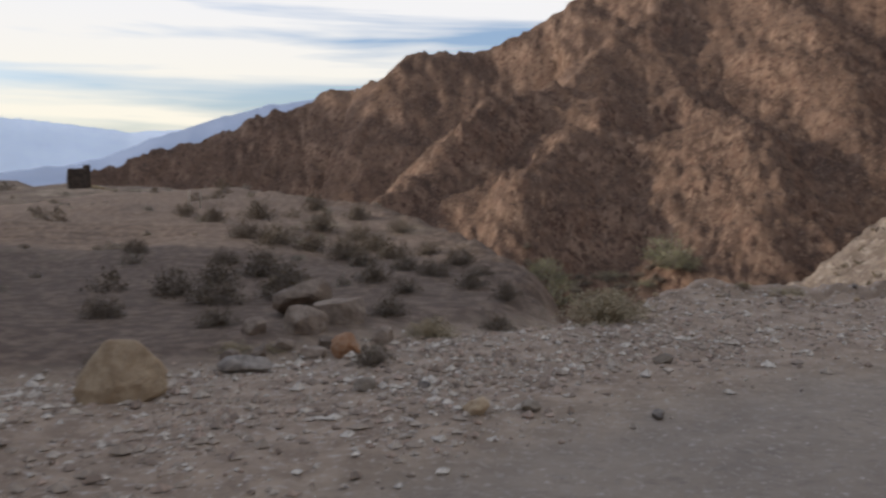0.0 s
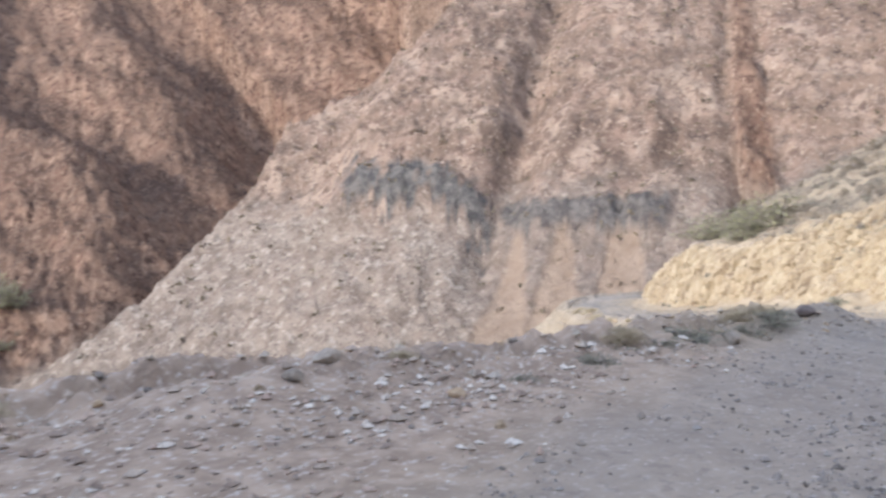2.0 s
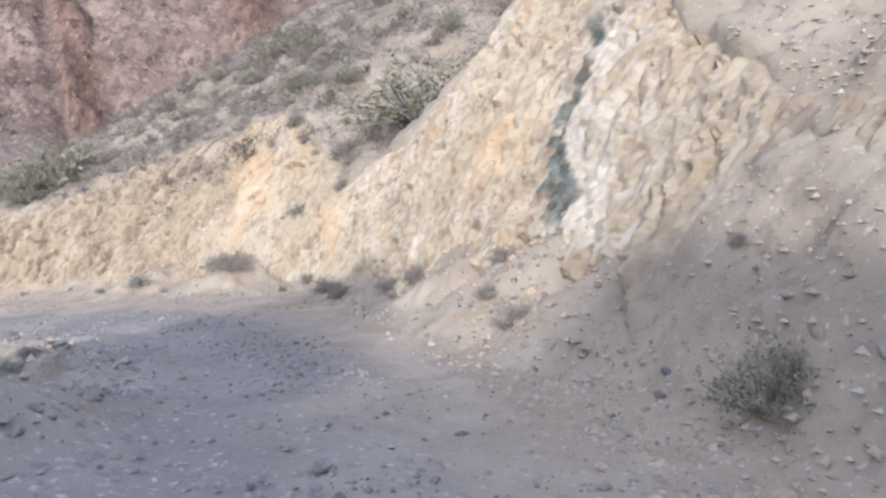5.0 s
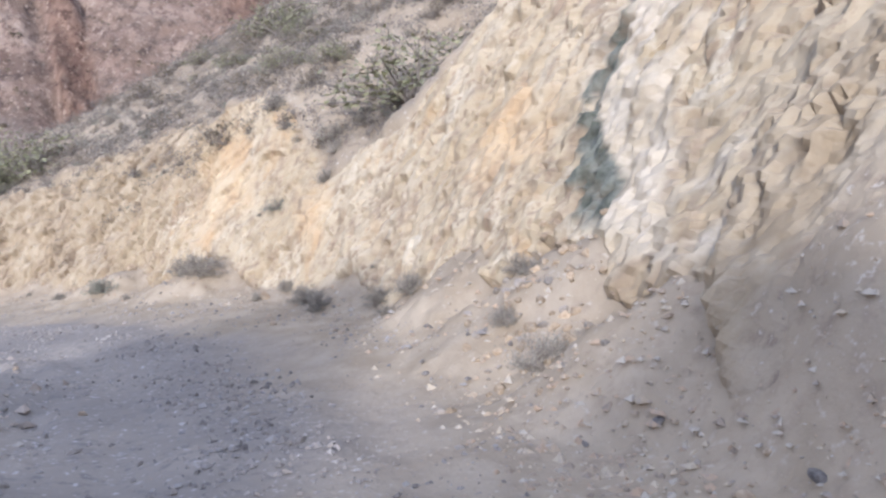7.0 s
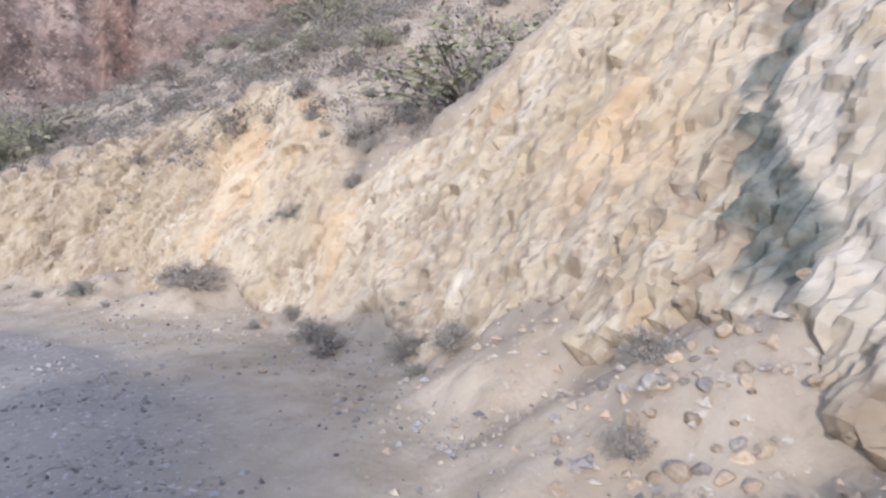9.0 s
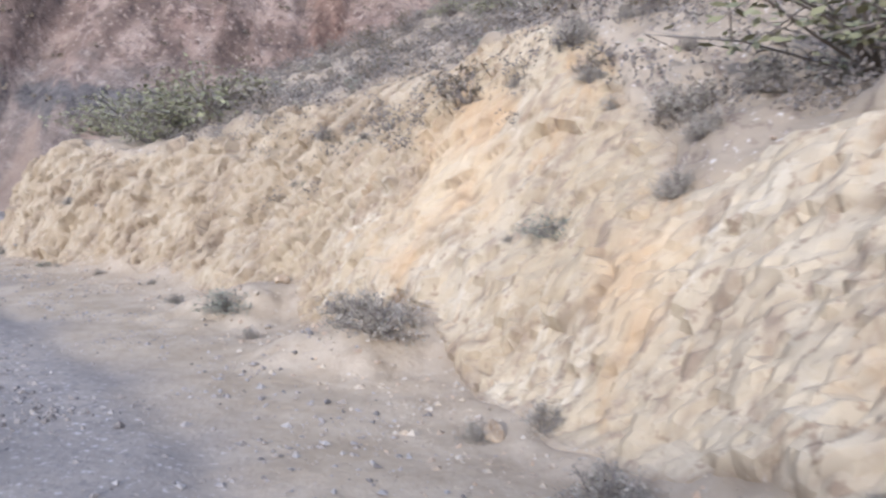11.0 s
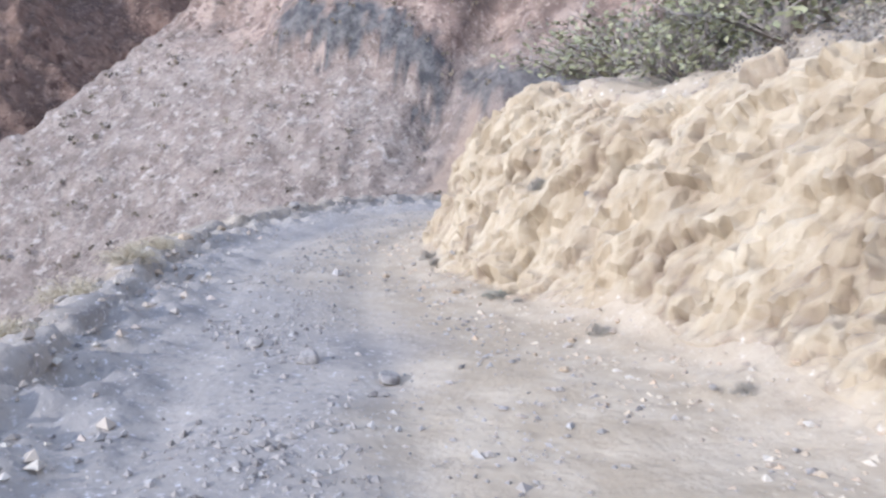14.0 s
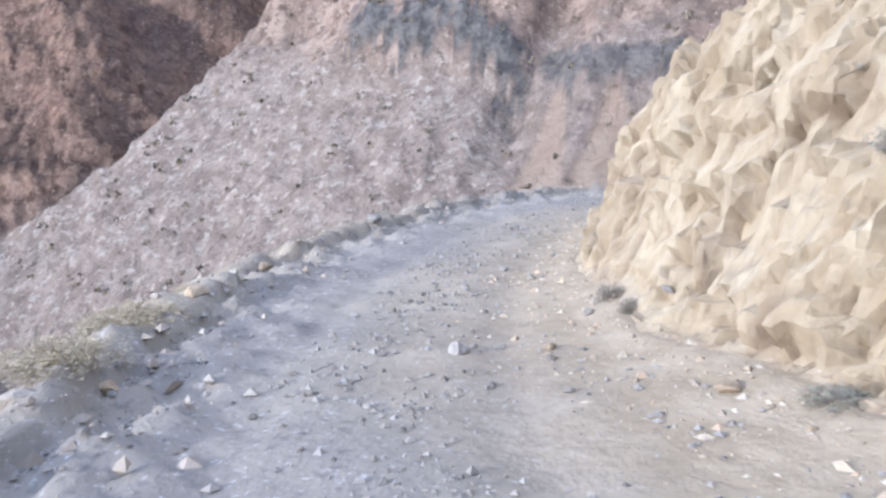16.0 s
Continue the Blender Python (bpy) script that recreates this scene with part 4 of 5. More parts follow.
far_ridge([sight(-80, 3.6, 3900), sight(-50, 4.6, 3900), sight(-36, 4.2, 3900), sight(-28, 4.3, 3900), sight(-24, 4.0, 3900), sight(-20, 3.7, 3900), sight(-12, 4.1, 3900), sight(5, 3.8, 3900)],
          painted_haze("far_haze", (0.36, 0.43, 0.55), 0.95), "pale blue mountains on the horizon", 11, 700.0)

# ---- plants ----
BARK = leafy("grey_bark", (0.17, 0.145, 0.12), (0.29, 0.25, 0.215))
OLIVE = leafy("olive_leaves", (0.15, 0.152, 0.085), (0.33, 0.318, 0.185))
GREY_LEAF = leafy("grey_leaves", (0.215, 0.192, 0.152), (0.41, 0.37, 0.30))
STRAW = leafy("straw_leaves", (0.33, 0.27, 0.185), (0.51, 0.435, 0.315))
STRAW_STEM = leafy("straw_stems", (0.30, 0.25, 0.165), (0.45, 0.385, 0.265))
SCRUB_LEAF = leafy("scrub_leaves", (0.105, 0.092, 0.08), (0.235, 0.205, 0.175))
SAGE = leafy("sage_leaves", (0.16, 0.17, 0.125), (0.33, 0.325, 0.25))
BROWN_LEAF = leafy("brown_leaves", (0.10, 0.08, 0.055), (0.21, 0.17, 0.12))

KINDS = {
    "creosote": [shrub(k, "creosote_bush", "open olive-green desert bush with dark stems on the slope", 60, 5, 1500, 0.55, 0.6, 0.020, BARK, OLIVE) for k in (1, 2)],
    "grey": [shrub(k, "dry_shrub", "low rounded grey-brown dry desert shrub", 85, 4, 1700, 0.5, 0.55, 0.019, BARK, GREY_LEAF) for k in (3, 4, 5)],
    "straw": [shrub(k, "straw_shrub", "dense pale straw-coloured rounded shrub at the road edge", 110, 5, 1800, 0.5, 0.55, 0.018, STRAW_STEM, STRAW) for k in (6, 7)],
    "sage": [shrub(k, "sage_shrub", "low grey-green spreading shrub on the gravel edge", 80, 4, 1500, 0.6, 0.42, 0.021, BARK, SAGE) for k in (8, 9)],
    "brown": [shrub(k, "brown_shrub", "dark brown withered shrub on sandy soil", 75, 4, 1200, 0.5, 0.58, 0.022, BARK, BROWN_LEAF) for k in (10, 11)],
    "tuft": [shrub(k, "desert_tuft", "small dark grey-brown tuft on the sandy slope", 30, 3, 300, 0.5, 0.55, 0.036, BARK, leaf_mat) for k, leaf_mat in ((12, GREY_LEAF), (13, BROWN_LEAF), (14, GREY_LEAF), (15, SAGE))],
}
USED = {}
RAVINE = (16.0, 54.0, 172.0, 188.0)


def plant(kind, x, y, wide, tall=None, turn=None):
    """Set a plant on the ground: the first of a model is moved there, the next are copies."""
    rng = random.Random(f"{kind}{x:.2f}{y:.2f}")
    models = KINDS[kind]
    ob = models[rng.randrange(len(models))]
    tall = tall or wide * rng.uniform(0.85, 1.1)
    p = on_ground(x, y)
    m = Matrix.LocRotScale(Vector((x, y, p[2] - 0.02)), Euler((0, 0, rng.uniform(0, 6.28))), Vector((wide, wide, tall)))
    if ob.name in USED:
        copy_thing(ob, m)
    else:
        USED[ob.name] = True
        ob.matrix_world = m


# named by hand: on the hill, along the foot of the cut, on the rim, on the knoll
for x, y, w in ((34.3, 19.2, 2.3), (34.9, 18.3, 1.7), (26.8, 6.6, 1.7), (37.7, 11.5, 1.5), (19.8, 2.5, 0.9), (29.0, 8.4, 1.2), (35.4, 12.3, 1.3), (31.4, 4.2, 1.5), (36.0, 21.3, 1.5), (33.0, 9.5, 1.1)):
    plant("creosote", x, y, w, 0.72 * w)
plant("creosote", 14.2, 3.65, 0.32, 0.42)
for x, y, w in ((27.7, 9.35, 0.6), (26.6, 8.1, 0.75), (26.6, 7.5, 0.55), (27.4, 8.2, 0.5), (26.4, 10.9, 1.3), (26.1, 10.45, 1.25), (27.0, 12.3, 0.5), (24.5, 9.0, 0.6), (22.9, 7.7, 0.9), (23.5, 8.0, 0.8), (21.6, 6.6, 0.6), (22.2, 6.75, 1.0), (21.7, 6.3, 0.9), (24.75, 8.6, 0.8),
                (26.4, 9.4, 0.35), (32.75, 20.1, 0.55), (33.05, 22.1, 0.4), (35.2, 20.7, 0.5), (28.0, 8.9, 0.55), (29.0, 14.7, 0.6), (33.0, 16.8, 0.45), (29.7, 12.4, 0.3), (19.1, 5.0, 0.6), (14.3, 3.5, 0.45),
                (20.0, 2.9, 0.6), (33.3, 22.5, 0.4), (32.0, 19.6, 0.3), (18.4, 5.2, 0.4), (23.6, 7.9, 0.45), (22.9, 6.9, 0.3), (31.3, 18.0, 0.35), (30.4, 16.2, 0.35), (13.0, 2.6, 0.5), (15.6, 3.4, 0.35), (17.5, 4.95, 0.7), (27.1, 9.0, 0.7), (26.0, 7.9, 0.6), (25.6, 8.0, 0.8), (29.6, 11.6, 0.5), (27.9, 9.9, 0.6), (30.5, 13.4, 0.5)):
    plant("grey", x, y, w)
for x, y, w, h in ((27.95, 13.15, 0.8, 0.6), (26.1, 8.95, 0.6, 0.5), (32.1, 20.0, 0.6, 0.4), (7.6, 8.0, 0.5, 0.42), (8.7, 8.05, 0.8, 0.55), (9.3, 8.2, 0.8, 0.55), (9.9, 8.05, 0.8, 0.6), (10.6, 8.15, 0.95, 0.65), (11.3, 8.25, 0.95, 0.65), (11.9, 8.1, 0.9, 0.65), (12.5, 8.05, 0.95, 0.65), (13.05, 8.2, 0.8, 0.6), (15.6, 9.3, 0.5, 0.4), (16.4, 9.7, 0.6, 0.45), (17.0, 9.6, 0.45, 0.35), (17.8, 10.2, 0.6, 0.45), (16.0, 10.3, 0.6, 0.4), (18.2, 11.1, 0.5, 0.4), (19.0, 11.0, 0.7, 0.6), (20.4, 12.2, 0.8, 0.7), (18.6, 10.4, 0.6, 0.5)):
    plant("sage", x, y, w, h)
for x, y, w, h in ((1.0, 8.3, 1.25, 0.85), (-1.1, 7.95, 0.75, 0.5), (3.85, 10.2, 0.55, 0.3), (3.3, 10.35, 0.4, 0.22), (-3.1, 6.9, 0.8, 0.5), (-2.7, 7.1, 0.6, 0.42), (0.3, 8.75, 0.5, 0.32), (29.25, 23.3, 1.1, 0.7), (29.6, 23.8, 0.9, 0.6), (30.0, 24.4, 0.7, 0.5), (28.3, 22.3, 0.8, 0.6),
                   (27.2, 21.0, 0.7, 0.6), (7.0, 8.9, 0.5, 0.35), (9.6, 8.35, 0.5, 0.4), (31.0, 25.7, 0.5, 0.4), (12.3, 8.4, 0.8, 0.6), (12.9, 8.5, 0.8, 0.55), (11.7, 8.35, 0.6, 0.4), (30.4, 24.9, 0.5, 0.4), (26.4, 19.6, 0.6, 0.5), (15.5, 8.7, 0.5, 0.35)):
    plant("straw", x, y, w, h)
for x, y, w in ((-1.57, 5.94, 0.49), (-4.02, 6.21, 0.53), (-2.06, 7.35, 0.59), (-0.29, 8.76, 1.02), (-5.18, 8.89, 1.38), (-4.09, 10.17, 1.74), (-3.34, 11.82, 1.57), (-2.47, 14.22, 1.53), (-1.51, 10.9, 1.19), (-0.64, 14.73, 1.43), (-5.1, 14.4, 1.43),
                (-7.48, 22.16, 2.03), (-3.14, 20.55, 1.83), (-5.29, 26.71, 2.25), (-3.52, 8.02, 1.22), (-2.7, 9.18, 1.46), (-1.62, 8.94, 1.24), (-4.62, 12.15, 1.71), (-2.11, 12.16, 1.46), (-3.81, 16.59, 1.97), (-1.27, 16.95, 1.47), (-0.05, 10.31, 0.96),
                (-5.75, 18.94, 1.92), (-3.61, 24.39, 1.92), (-7.08, 15.17, 1.22), (-9.56, 26.32, 1.83), (-3.19, 10.48, 1.84), (-4.09, 13.16, 2.2), (-2.97, 15.43, 2.17), (-1.96, 15.83, 1.81), (-4.64, 17.1, 2.36), (-2.58, 18.36, 2.28), (-1.1, 13.0, 1.49),
                (-0.52, 11.31, 1.21), (-1.63, 13.67, 1.4), (-4.94, 10.77, 1.44), (-2.14, 21.51, 2.11), (-6.64, 24.1, 2.48), (-0.29, 12.79, 1.15), (-4.39, 21.86, 2.4)):
    plant("brown", x, y, w)

# the rest of the scrub, thinly scattered
scatter = random.Random(21)
spots_taken = []


def clear(x, y, gap):
    if any((x - a) ** 2 + (y - b) ** 2 < gap * gap for a, b in spots_taken):
        return False
    spots_taken.append((x, y))
    return True


count = 0
while count < 300:
    n_, s_ = scatter.uniform(-18.5, 0.8), scatter.uniform(0.4, 13.0) * scatter.uniform(0.6, 1.0)
    x, y = 36 + 0.747 * n_ + 0.664 * s_, 22 + 0.664 * n_ - 0.747 * s_
    if s_ < 0.5 + 0.235 * max(-1.5 - n_, 0) or not clear(x, y, 0.42):
        continue
    plant("creosote" if count % 30 == 0 else "tuft", x, y, scatter.choice((0.45, 0.55, 0.65, 0.75, 0.9, 1.1)))
    count += 1
count = 0
while count < 110:
    x, y = scatter.uniform(-24, 0.0), scatter.uniform(9, 46)
    if x > 0.2 - 0.22 * max(y - 14, 0) or not clear(x, y, 0.9):
        continue
    plant("tuft", x, y, scatter.uniform(0.4, 1.1))
    count += 1
# a thicket in the bottom of the ravine
count = 0
while count < 60:
    x, y = scatter.uniform(RAVINE[0], RAVINE[1]), scatter.uniform(RAVINE[2], RAVINE[3])
    if clear(x, y, 1.6):
        plant("brown" if count % 6 else "creosote", x, y, scatter.uniform(4.5, 7.5), scatter.uniform(4.0, 6.5))
        count += 1


def distant_scrub():
    """Specks of scrub over the slope across the canyon, too far off to count."""
    rng = np.random.RandomState(5)
    u, w, face = across(FAR_GRID[:, 0], FAR_GRID[:, 1])
    r = np.hypot(FAR_GRID[:, 0], FAR_GRID[:, 1])
    good = np.where((np.abs(face - FAR_GRID[:, 2]) < 5) & (r > 90) & (r < 300))[0]
    weight = r[good] ** 2
    pieces = []
    for at in FAR_GRID[rng.choice(good, 1500, p=weight / weight.sum())]:
        size = rng.uniform(0.35, 0.95)
        for _ in range(7):
            pieces.append(leaf(rng, at + rng.normal(size=3) * size * (0.5, 0.5, 0.3) + (0, 0, 0.25 * size), size * 0.45, 0.8))
    ob = new("distant_scrub", flat_mesh("distant_scrub", pieces, BROWN_LEAF))
    tagged(ob, "specks of dry scrub over the far slope", "shrub", kind="stuff")


distant_scrub()


def low_scrub():
    """Ankle-high dry tufts between the shrubs of the near hill."""
    rng = np.random.RandomState(8)
    pieces = []
    while len(pieces) < 2300 * 48:
        n_, s_ = rng.uniform(-20, 1.5), rng.uniform(0.3, 14.0)
        if s_ < 0.4 + 0.235 * max(-1.5 - n_, 0):
            continue
        at = np.array(on_ground(36 + 0.747 * n_ + 0.664 * s_, 22 + 0.664 * n_ - 0.747 * s_))
        size = rng.uniform(0.12, 0.36)
        for _ in range(48):
            pieces.append(leaf(rng, at + rng.normal(size=3) * size * (0.55, 0.55, 0.25) + (0, 0, 0.45 * size), 0.014 + 0.055 * size, 0.4))
    ob = new("low_scrub", flat_mesh("low_scrub", pieces, SCRUB_LEAF))
    tagged(ob, "ankle-high grey dry tufts between the shrubs of the hill", "scrub", kind="stuff")


low_scrub()

# ---- stones ----
TAN_STONE = plain("tan_stone", (0.33, 0.245, 0.16), (0.46, 0.365, 0.255), 0.12)
ORANGE_STONE = plain("orange_stone", (0.42, 0.22, 0.12), (0.55, 0.36, 0.24), 0.08)
PALE_STONE = plain("pale_stone", (0.24, 0.205, 0.168), (0.34, 0.295, 0.245), 0.06)
GREY_STONE = plain("grey_stone", (0.18, 0.16, 0.145), (0.31, 0.28, 0.25), 0.06)
BROWN_STONE = plain("brown_stone", (0.19, 0.15, 0.12), (0.30, 0.245, 0.20), 0.12)
UMBER_STONE = plain("umber_stone", (0.10, 0.082, 0.076), (0.165, 0.138, 0.128), 0.08)
DARK_STONE = plain("dark_stone", (0.055, 0.045, 0.04), (0.10, 0.08, 0.065), 0.3)

def split_boulder():
    """A squat block with a sloping top, broken along flat planes."""
    bm = bmesh.new()
    for x, y, z in ((-0.37, -0.2, 0.12), (-0.33, -0.24, -0.04), (-0.12, -0.12, 0.56), (0.14, -0.14, 0.54), (0.36, -0.16, 0.30), (0.37, -0.22, 0.08), (-0.25, 0.2, -0.05), (0.33, 0.22, -0.05),
                    (-0.15, 0.18, 0.48), (0.18, 0.2, 0.42), (0.0, -0.32, 0.2), (0.05, -0.3, -0.04), (-0.36, 0.05, 0.2)):
        bm.verts.new((x, y, z))
    bmesh.ops.convex_hull(bm, input=bm.verts[:])
    bmesh.ops.bevel(bm, geom=bm.edges[:], offset=0.02, segments=1, affect="EDGES")
    bmesh.ops.triangulate(bm, faces=bm.faces[:])
    bmesh.ops.subdivide_edges(bm, edges=bm.edges[:], cuts=3, use_grid_fill=True)
    for v in bm.verts:
        v.co += Vector(noise.noise_vector(v.co * 5.0)) * 0.01 + Vector(noise.noise_vector(v.co * 14.0)) * 0.007
    me = bpy.data.meshes.new("boulder")
    bm.to_mesh(me)
    bm.free()
    me.materials.append(TAN_STONE)
    ob = tagged(new("boulder", me), "angular tan boulder with orange edges on the gravel apron", "boulder")
    ob.matrix_world = pose(-3.36, 4.8, on_ground(-3.36, 4.8)[2], 0, 0, 18) @ Matrix.Diagonal((0.88, 0.88, 0.84, 1))


split_boulder()
boulder("boulder", 14, (0.34, 0.3, 0.3), ORANGE_STONE, "orange rock with a white rim on the knoll", (-1.92, 6.9), 40, "boulder", detail=3, sink=0.1)
boulder("boulder", 19, (0.5, 0.34, 0.22), GREY_STONE, "grey half-buried boulder by dry shrubs", (-2.75, 6.1), 10, "boulder")
for seed, x, y, wide in ((71, -2.3, 6.95, 0.36), (72, -2.6, 7.1, 0.32), (73, -2.75, 6.75, 0.3), (74, -2.2, 7.4, 0.34), (75, -2.5, 7.8, 0.7), (76, -2.1, 8.3, 0.8), (77, -2.7, 9.2, 1.0), (78, -3.0, 7.6, 0.45), (79, -2.95, 6.4, 0.34), (80, -1.6, 7.6, 0.4)):
    boulder("boulder", seed, (wide, wide * 0.75, wide * 0.6), BROWN_STONE, "rounded brown boulder among dry shrubs on the knoll", (x, y), seed * 31, "boulder", "knoll boulders", sink=0.2, cuts=14, keep=0.4)
for seed, x, y, wide, mat in ((31, -1.56, 5.0, 0.22, PALE_STONE), (32, -0.72, 4.35, 0.24, TAN_STONE), (33, -0.34, 4.35, 0.16, PALE_STONE), (34, 0.99, 5.93, 0.19, PALE_STONE), (35, 11.09, 7.85, 0.3, PALE_STONE),
                              (36, 0.5, 4.15, 0.13, GREY_STONE), (37, -1.1, 5.1, 0.14, GREY_STONE), (38, 28.84, 18.96, 0.2, GREY_STONE), (39, 31.58, 22.33, 0.17, GREY_STONE), (40, 29.1, 18.3, 0.22, GREY_STONE),
                              (41, 28.79, 19.67, 0.18, GREY_STONE), (42, 29.5, 23.1, 0.19, TAN_STONE), (43, 29.0, 22.9, 0.25, PALE_STONE), (44, 30.9, 25.2, 0.26, TAN_STONE), (45, 32.2, 26.6, 0.25, TAN_STONE),
                              (46, 11.87, 8.61, 0.16, GREY_STONE), (47, 5.77, 8.76, 0.2, PALE_STONE), (48, 18.7, 5.05, 0.15, PALE_STONE), (49, 28.7, 12.9, 0.25, TAN_STONE), (50, 13.3, 3.85, 0.2, TAN_STONE),
                              (51, 32.0, 20.55, 0.15, TAN_STONE), (52, 6.8, 8.0, 0.16, TAN_STONE), (56, 13.28, 7.95, 0.28, UMBER_STONE), (57, 12.04, 3.97, 0.22, TAN_STONE), (58, 13.69, 5.99, 0.14, GREY_STONE), (53, 28.0, 21.9, 0.19, PALE_STONE), (54, 27.0, 20.6, 0.25, TAN_STONE), (55, 33.5, 27.6, 0.25, TAN_STONE)):
    boulder("rock", seed, (wide, wide * 0.8, wide * 0.62), mat, "broken " + {PALE_STONE: "pale", TAN_STONE: "tan", GREY_STONE: "grey", UMBER_STONE: "dark brown"}[mat] + " rock lying on the dusty gravel", (x, y), seed * 37, group="loose rocks")

# more rocks of the same kinds along the rim, the foot of the cut and the track
models = [boulder("rock", 60 + k, (0.3, 0.24, 0.19), mat, label, at, k * 50, group="loose rocks", detail=1)
          for k, (mat, label, at) in enumerate(((PALE_STONE, "broken pale rock lying on the dusty gravel", (6.4, 9.2)), (TAN_STONE, "broken tan rock lying on the dusty gravel", (24.6, 8.95)),
                                                (GREY_STONE, "broken grey rock lying on the dusty gravel", (35.2, 28.9)), (TAN_STONE, "broken tan rock lying on the dusty gravel", (38.0, 26.5))))]
for line, lo, hi, reach, number in ((RIM_LINE, 45, 112, 0.7, 90), (FOOT_LINE, 26, 96, 0.45, 50)):
    for _ in range(number):
        p = line[scatter.randrange(lo, hi)]
        x, y = p[0] + scatter.gauss(0, reach), p[1] + scatter.gauss(0, reach)
        size = scatter.uniform(0.15, 0.42) * (1.0 if scatter.random() < 0.88 or x < 18 else 1.6)
        g = on_ground(x, y)
        copy_thing(models[scatter.randrange(4)], Matrix.LocRotScale(Vector((g[0], g[1], g[2] + 0.03 * size)), Euler((scatter.uniform(-0.4, 0.4), scatter.uniform(-0.4, 0.4), scatter.uniform(0, 6.28))), Vector((size, size, size))))

for _ in range(120):
    x, y = scatter.gauss(18.3, 0.6), scatter.gauss(4.95, 0.3)
    size = scatter.uniform(0.12, 0.48)
    g = on_ground(x, y)
    copy_thing(models[scatter.choice((0, 1, 1, 3))], Matrix.LocRotScale(Vector((g[0], g[1], g[2] + 0.02 * size)), Euler((scatter.uniform(-0.4, 0.4), scatter.uniform(-0.4, 0.4), scatter.uniform(0, 6.28))), Vector((size, size, size))))

# pale rubble heaped on the berm, and a bare pale ledge in the debris slope
for cx, cy, rx, ry, number, low, high in ((13.9, 7.8, 0.75, 0.35, 70, 0.1, 0.42), (13.3, 3.0, 0.6, 0.3, 22, 0.2, 0.7)):
    for _ in range(number):
        x, y = scatter.gauss(cx, rx), scatter.gauss(cy, ry)
        size = scatter.uniform(low, high)
        g = on_ground(x, y)
        copy_thing(models[scatter.choice((0, 0, 1))], Matrix.LocRotScale(Vector((g[0], g[1], g[2] - 0.01 * size)), Euler((scatter.uniform(-0.4, 0.4), scatter.uniform(-0.4, 0.4), scatter.uniform(0, 6.28))), Vector((size, size, size))))


def gravel(name, label, number, weight, low, high, mat, seed, lift=0.2):
    """Loose stones, far too many to count, sown where weight says."""
    rng = np.random.RandomState(seed)
    pick = rng.choice(len(FLAT_GRID), number, p=weight / weight.sum())
    p = FLAT_GRID[pick] + rng.uniform(-0.5, 0.5, size=(number, 3)) * MESH_WIDTH[pick]
    size = low * (high / low) ** (rng.uniform(size=number) ** 2.6)
    shape = np.array([(1, 0, 0), (0, 1, 0), (-1, 0, 0), (0, -1, 0), (0.2, 0.1, 0.8), (0, 0, -0.6)])
    tris = np.array([(0, 1, 4), (1, 2, 4), (2, 3, 4), (3, 0, 4), (1, 0, 5), (2, 1, 5), (3, 2, 5), (0, 3, 5)])
    spin = rng.uniform(0, 2 * math.pi, number)
    v = shape[None] * (1 + 0.3 * rng.normal(size=(number, 6, 3))) * (size * rng.uniform(0.6, 1.2, number))[:, None, None] * np.array((1, 0.8, 0.75))
    c, s_ = np.cos(spin)[:, None], np.sin(spin)[:, None]
    x, y = v[..., 0] * c - v[..., 1] * s_, v[..., 0] * s_ + v[..., 1] * c
    v = np.stack([x, y, v[..., 2]], -1) + p[:, None, :] + np.array((0, 0, lift)) * size[:, None, None]
    f = (tris[None] + 6 * np.arange(number)[:, None, None]).reshape(-1, 3)
    me = mesh_of(name, v.reshape(-1, 3), f)
    me.polygons.foreach_set("use_smooth", np.zeros(len(f), bool))
    me.materials.append(mat)
    tagged(new(name, me), label, "gravel", kind="stuff")


MESH_WIDTH = np.stack([np.broadcast_to(np.gradient(GRID[0, :, 0])[None, :], GRID.shape[:2]).ravel(), np.broadcast_to(np.gradient(GRID[:, 0, 1])[:, None], GRID.shape[:2]).ravel(), np.zeros(len(FLAT_GRID))], -1)


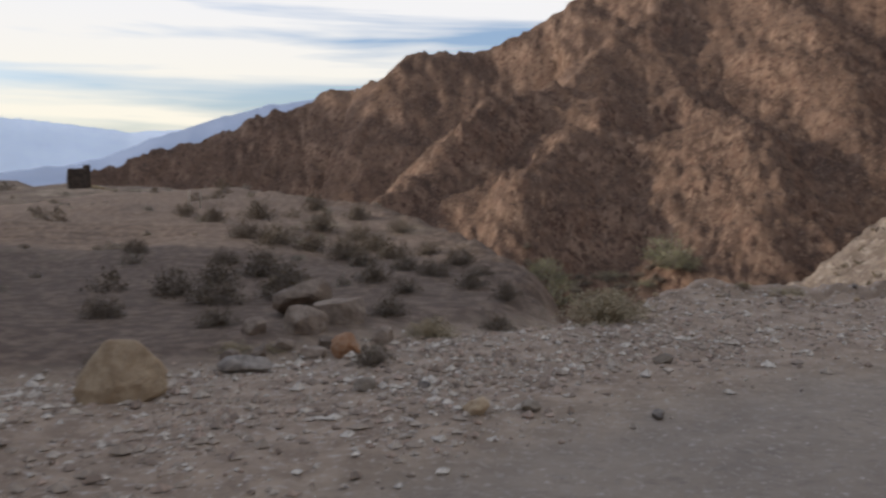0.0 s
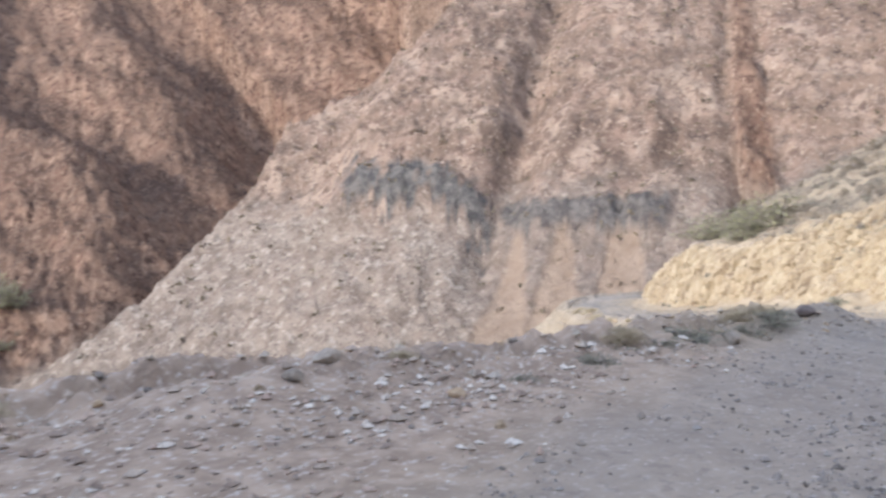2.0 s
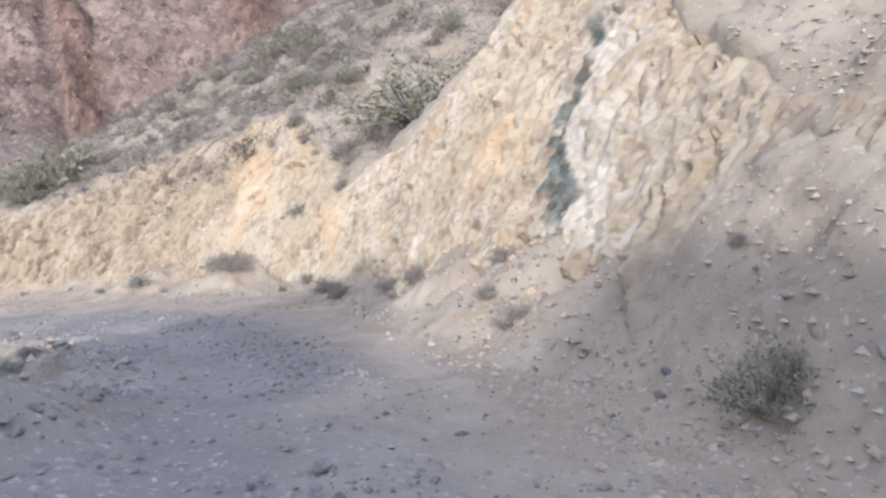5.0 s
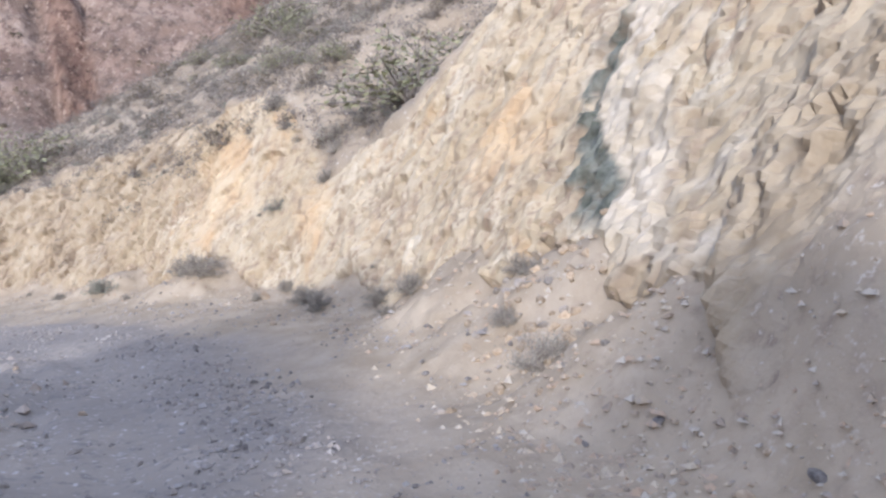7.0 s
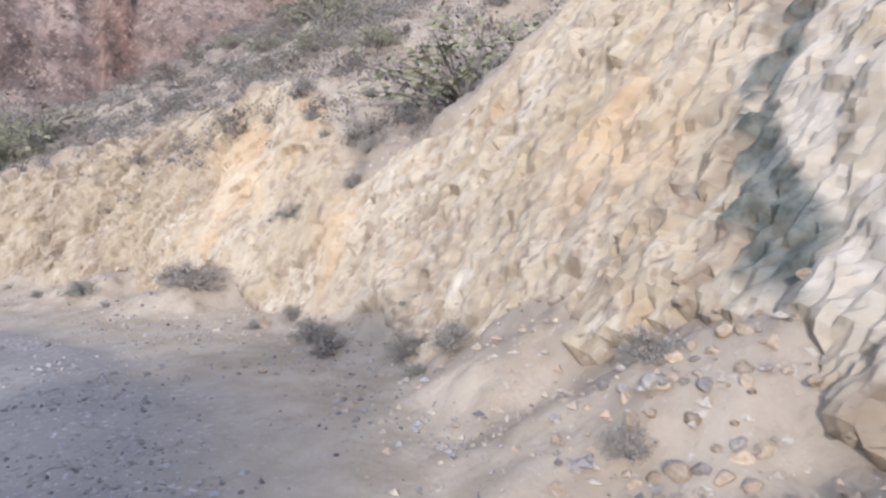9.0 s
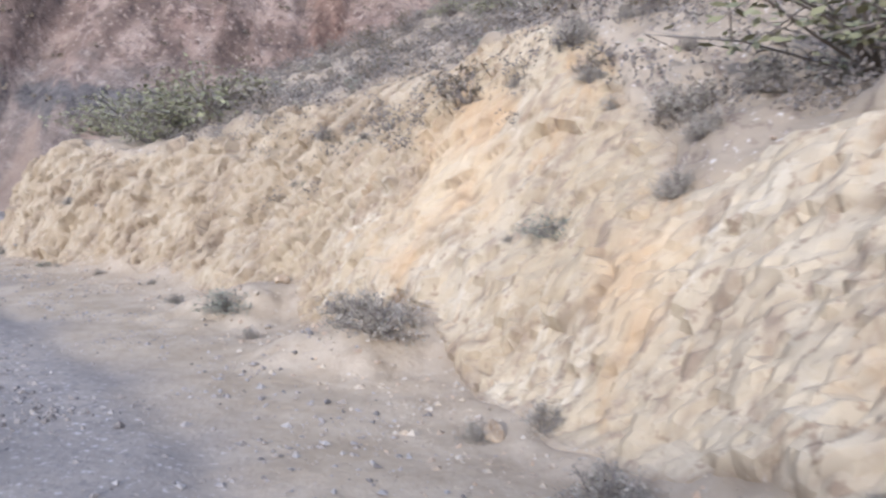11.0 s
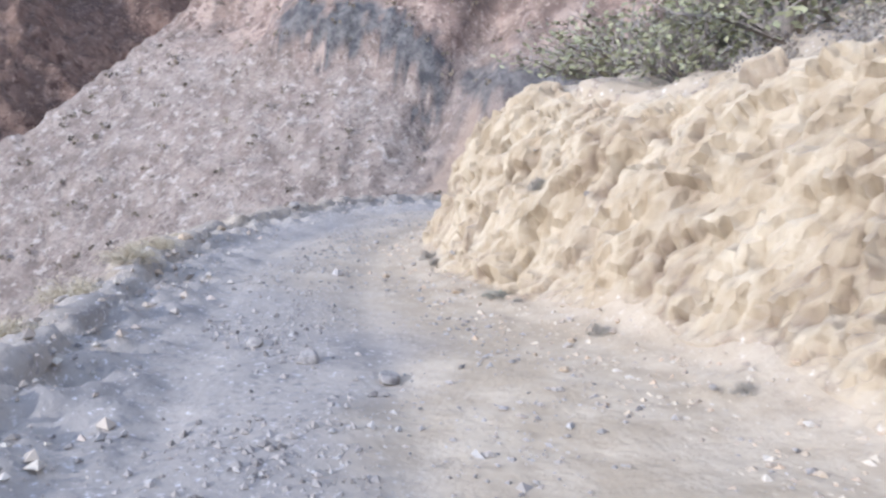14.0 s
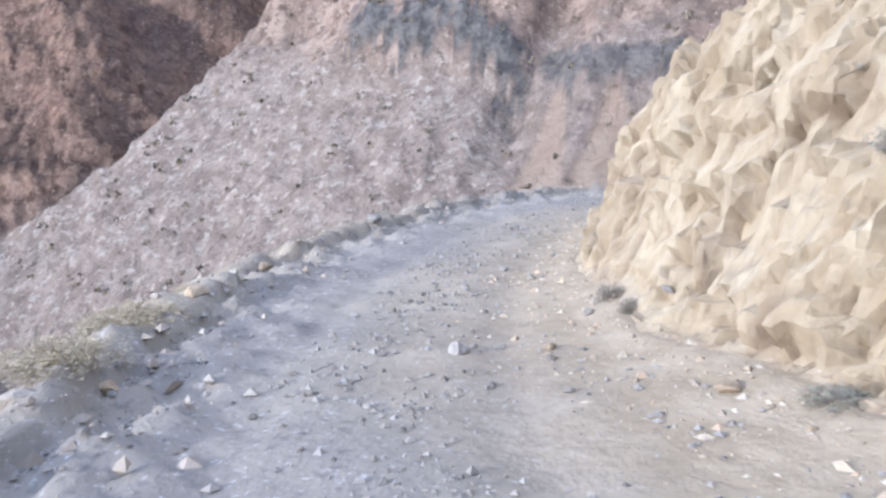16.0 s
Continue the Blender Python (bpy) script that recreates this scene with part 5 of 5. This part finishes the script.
def sow():
    x, y, z = FLAT_GRID.T
    dr, _, _ = along(x, y, FOOT_LINE)
    dl = -along(x, y, RIM_LINE)[0]
    t = np.abs(along(x, y, TRACK)[0])
    # the grid is closer meshed in the middle: even that out
    area = np.clip(MESH_WIDTH[:, 0] * MESH_WIDTH[:, 1], 0.001, 0.2)
    flat = (dr < 0) & (dl < 0)
    clump = ease(-0.25, 0.35, layers(x, y, 8, 1.3, 3))
    apron = area * flat * ease(1.6, 3.2, t) * ease(13, 9, x) * (y < 14 + 0 * x) * (x > -5) * (0.25 + clump) * ease(0.6, -0.3, -along(x, y, DIP_LINE)[0] * (x < 2.0))
    gravel("gravel", "pale broken stones strewn over the apron", 40000, apron + 1e-12, 0.009, 0.062,
           chips("pale_chips", ((0.40, 0.335, 0.275), (0.48, 0.415, 0.35), (0.28, 0.22, 0.18), (0.45, 0.345, 0.28), (0.65, 0.60, 0.53))), 1)
    road = area * flat * (x > 4) * (0.12 + 1.3 * np.exp(-(t / 0.55) ** 2) + 0.5 * np.exp(-((t - 1.6) / 0.5) ** 2)) * (0.1 + clump)
    gravel("road_gravel", "grey crushed stones along the crown of the track", 26000, road + 1e-12, 0.008, 0.042,
           chips("grey_chips", ((0.235, 0.21, 0.188), (0.28, 0.25, 0.225), (0.15, 0.132, 0.117), (0.265, 0.23, 0.195), (0.32, 0.295, 0.268))), 2)
    slope = area * (1 - BARE_ROCK) ** 3 * ease(-1.1, 0.1, dr) * ease(40, 8, dr) * (x < 48) * (x > 8) * (0.1 + clump + 3.0 * ease(1.0, 0.3, dr) + 7.0 * ease(19, 16.5, x) * ease(9, 11, x) * ease(4.5, 2.5, dr))
    gravel("talus", "tan rubble fallen below the cut and over the slope", 36000, slope + 1e-12, 0.011, 0.055,
           chips("tan_chips", ((0.38, 0.30, 0.21), (0.46, 0.38, 0.275), (0.29, 0.23, 0.17), (0.42, 0.31, 0.21), (0.44, 0.38, 0.30))), 3, -0.05)
    rim = area * (dl > -1.0) * (dl < 9) * (x > 5) * (0.1 + clump + 3.0 * ease(0.8, 0.0, np.abs(dl)))
    gravel("rim_rubble", "tan rubble along the outer rim of the track", 11000, rim + 1e-12, 0.01, 0.08,
           chips("rim_chips", ((0.36, 0.30, 0.235), (0.42, 0.37, 0.30), (0.27, 0.22, 0.172), (0.37, 0.305, 0.248), (0.40, 0.355, 0.30))), 4)


sow()

# ---- on the knoll: a dark block and two marker sticks ----
def rock_block():
    """Two squared blocks, the smaller leaning on the larger, with worn corners."""
    bm = bmesh.new()
    for size, at in (((1.7, 1.5, 2.3), (0, 0, 1.0)), ((0.6, 1.2, 2.7), (0.75, 0, 1.15))):
        made = bmesh.ops.create_cube(bm, size=1.0)["verts"]
        bmesh.ops.scale(bm, vec=size, verts=made)
        bmesh.ops.translate(bm, vec=at, verts=made)
    bmesh.ops.bevel(bm, geom=bm.edges[:], offset=0.1, segments=1, affect="EDGES")
    bmesh.ops.subdivide_edges(bm, edges=bm.edges[:], cuts=2, use_grid_fill=True)
    for v in bm.verts:
        v.co += Vector(noise.noise_vector(v.co * 1.3)) * 0.1
    me = bpy.data.meshes.new("rock_block")
    bm.to_mesh(me)
    bm.free()
    me.materials.append(DARK_STONE)
    ob = tagged(new("rock_block", me), "dark square block of rock standing on the knoll", "rock")
    p = on_ground(-21.9, 47.5)
    ob.matrix_world = pose(-22.3, 47.3, p[2] - 0.15, 0, 0, 24) @ Matrix.Diagonal((0.66, 0.66, 0.62, 1))


rock_block()
STICK = plain("weathered_wood", (0.36, 0.33, 0.28), (0.5, 0.47, 0.41), 0.03)
for dx in (0.0, 0.45):
    p = on_ground(-10.2 + dx, 28.6)
    me = flat_mesh("marker_stick", [tube([(0, 0, -0.1), (0.01, 0, 0.3), (0.03, 0.01, 0.62)], (0.03, 0.028, 0.024), 8)], STICK)
    ob = tagged(new("marker_stick", me), "thin weathered wooden stick stuck in sandy ground", "stick", "marker sticks")
    ob.location = p
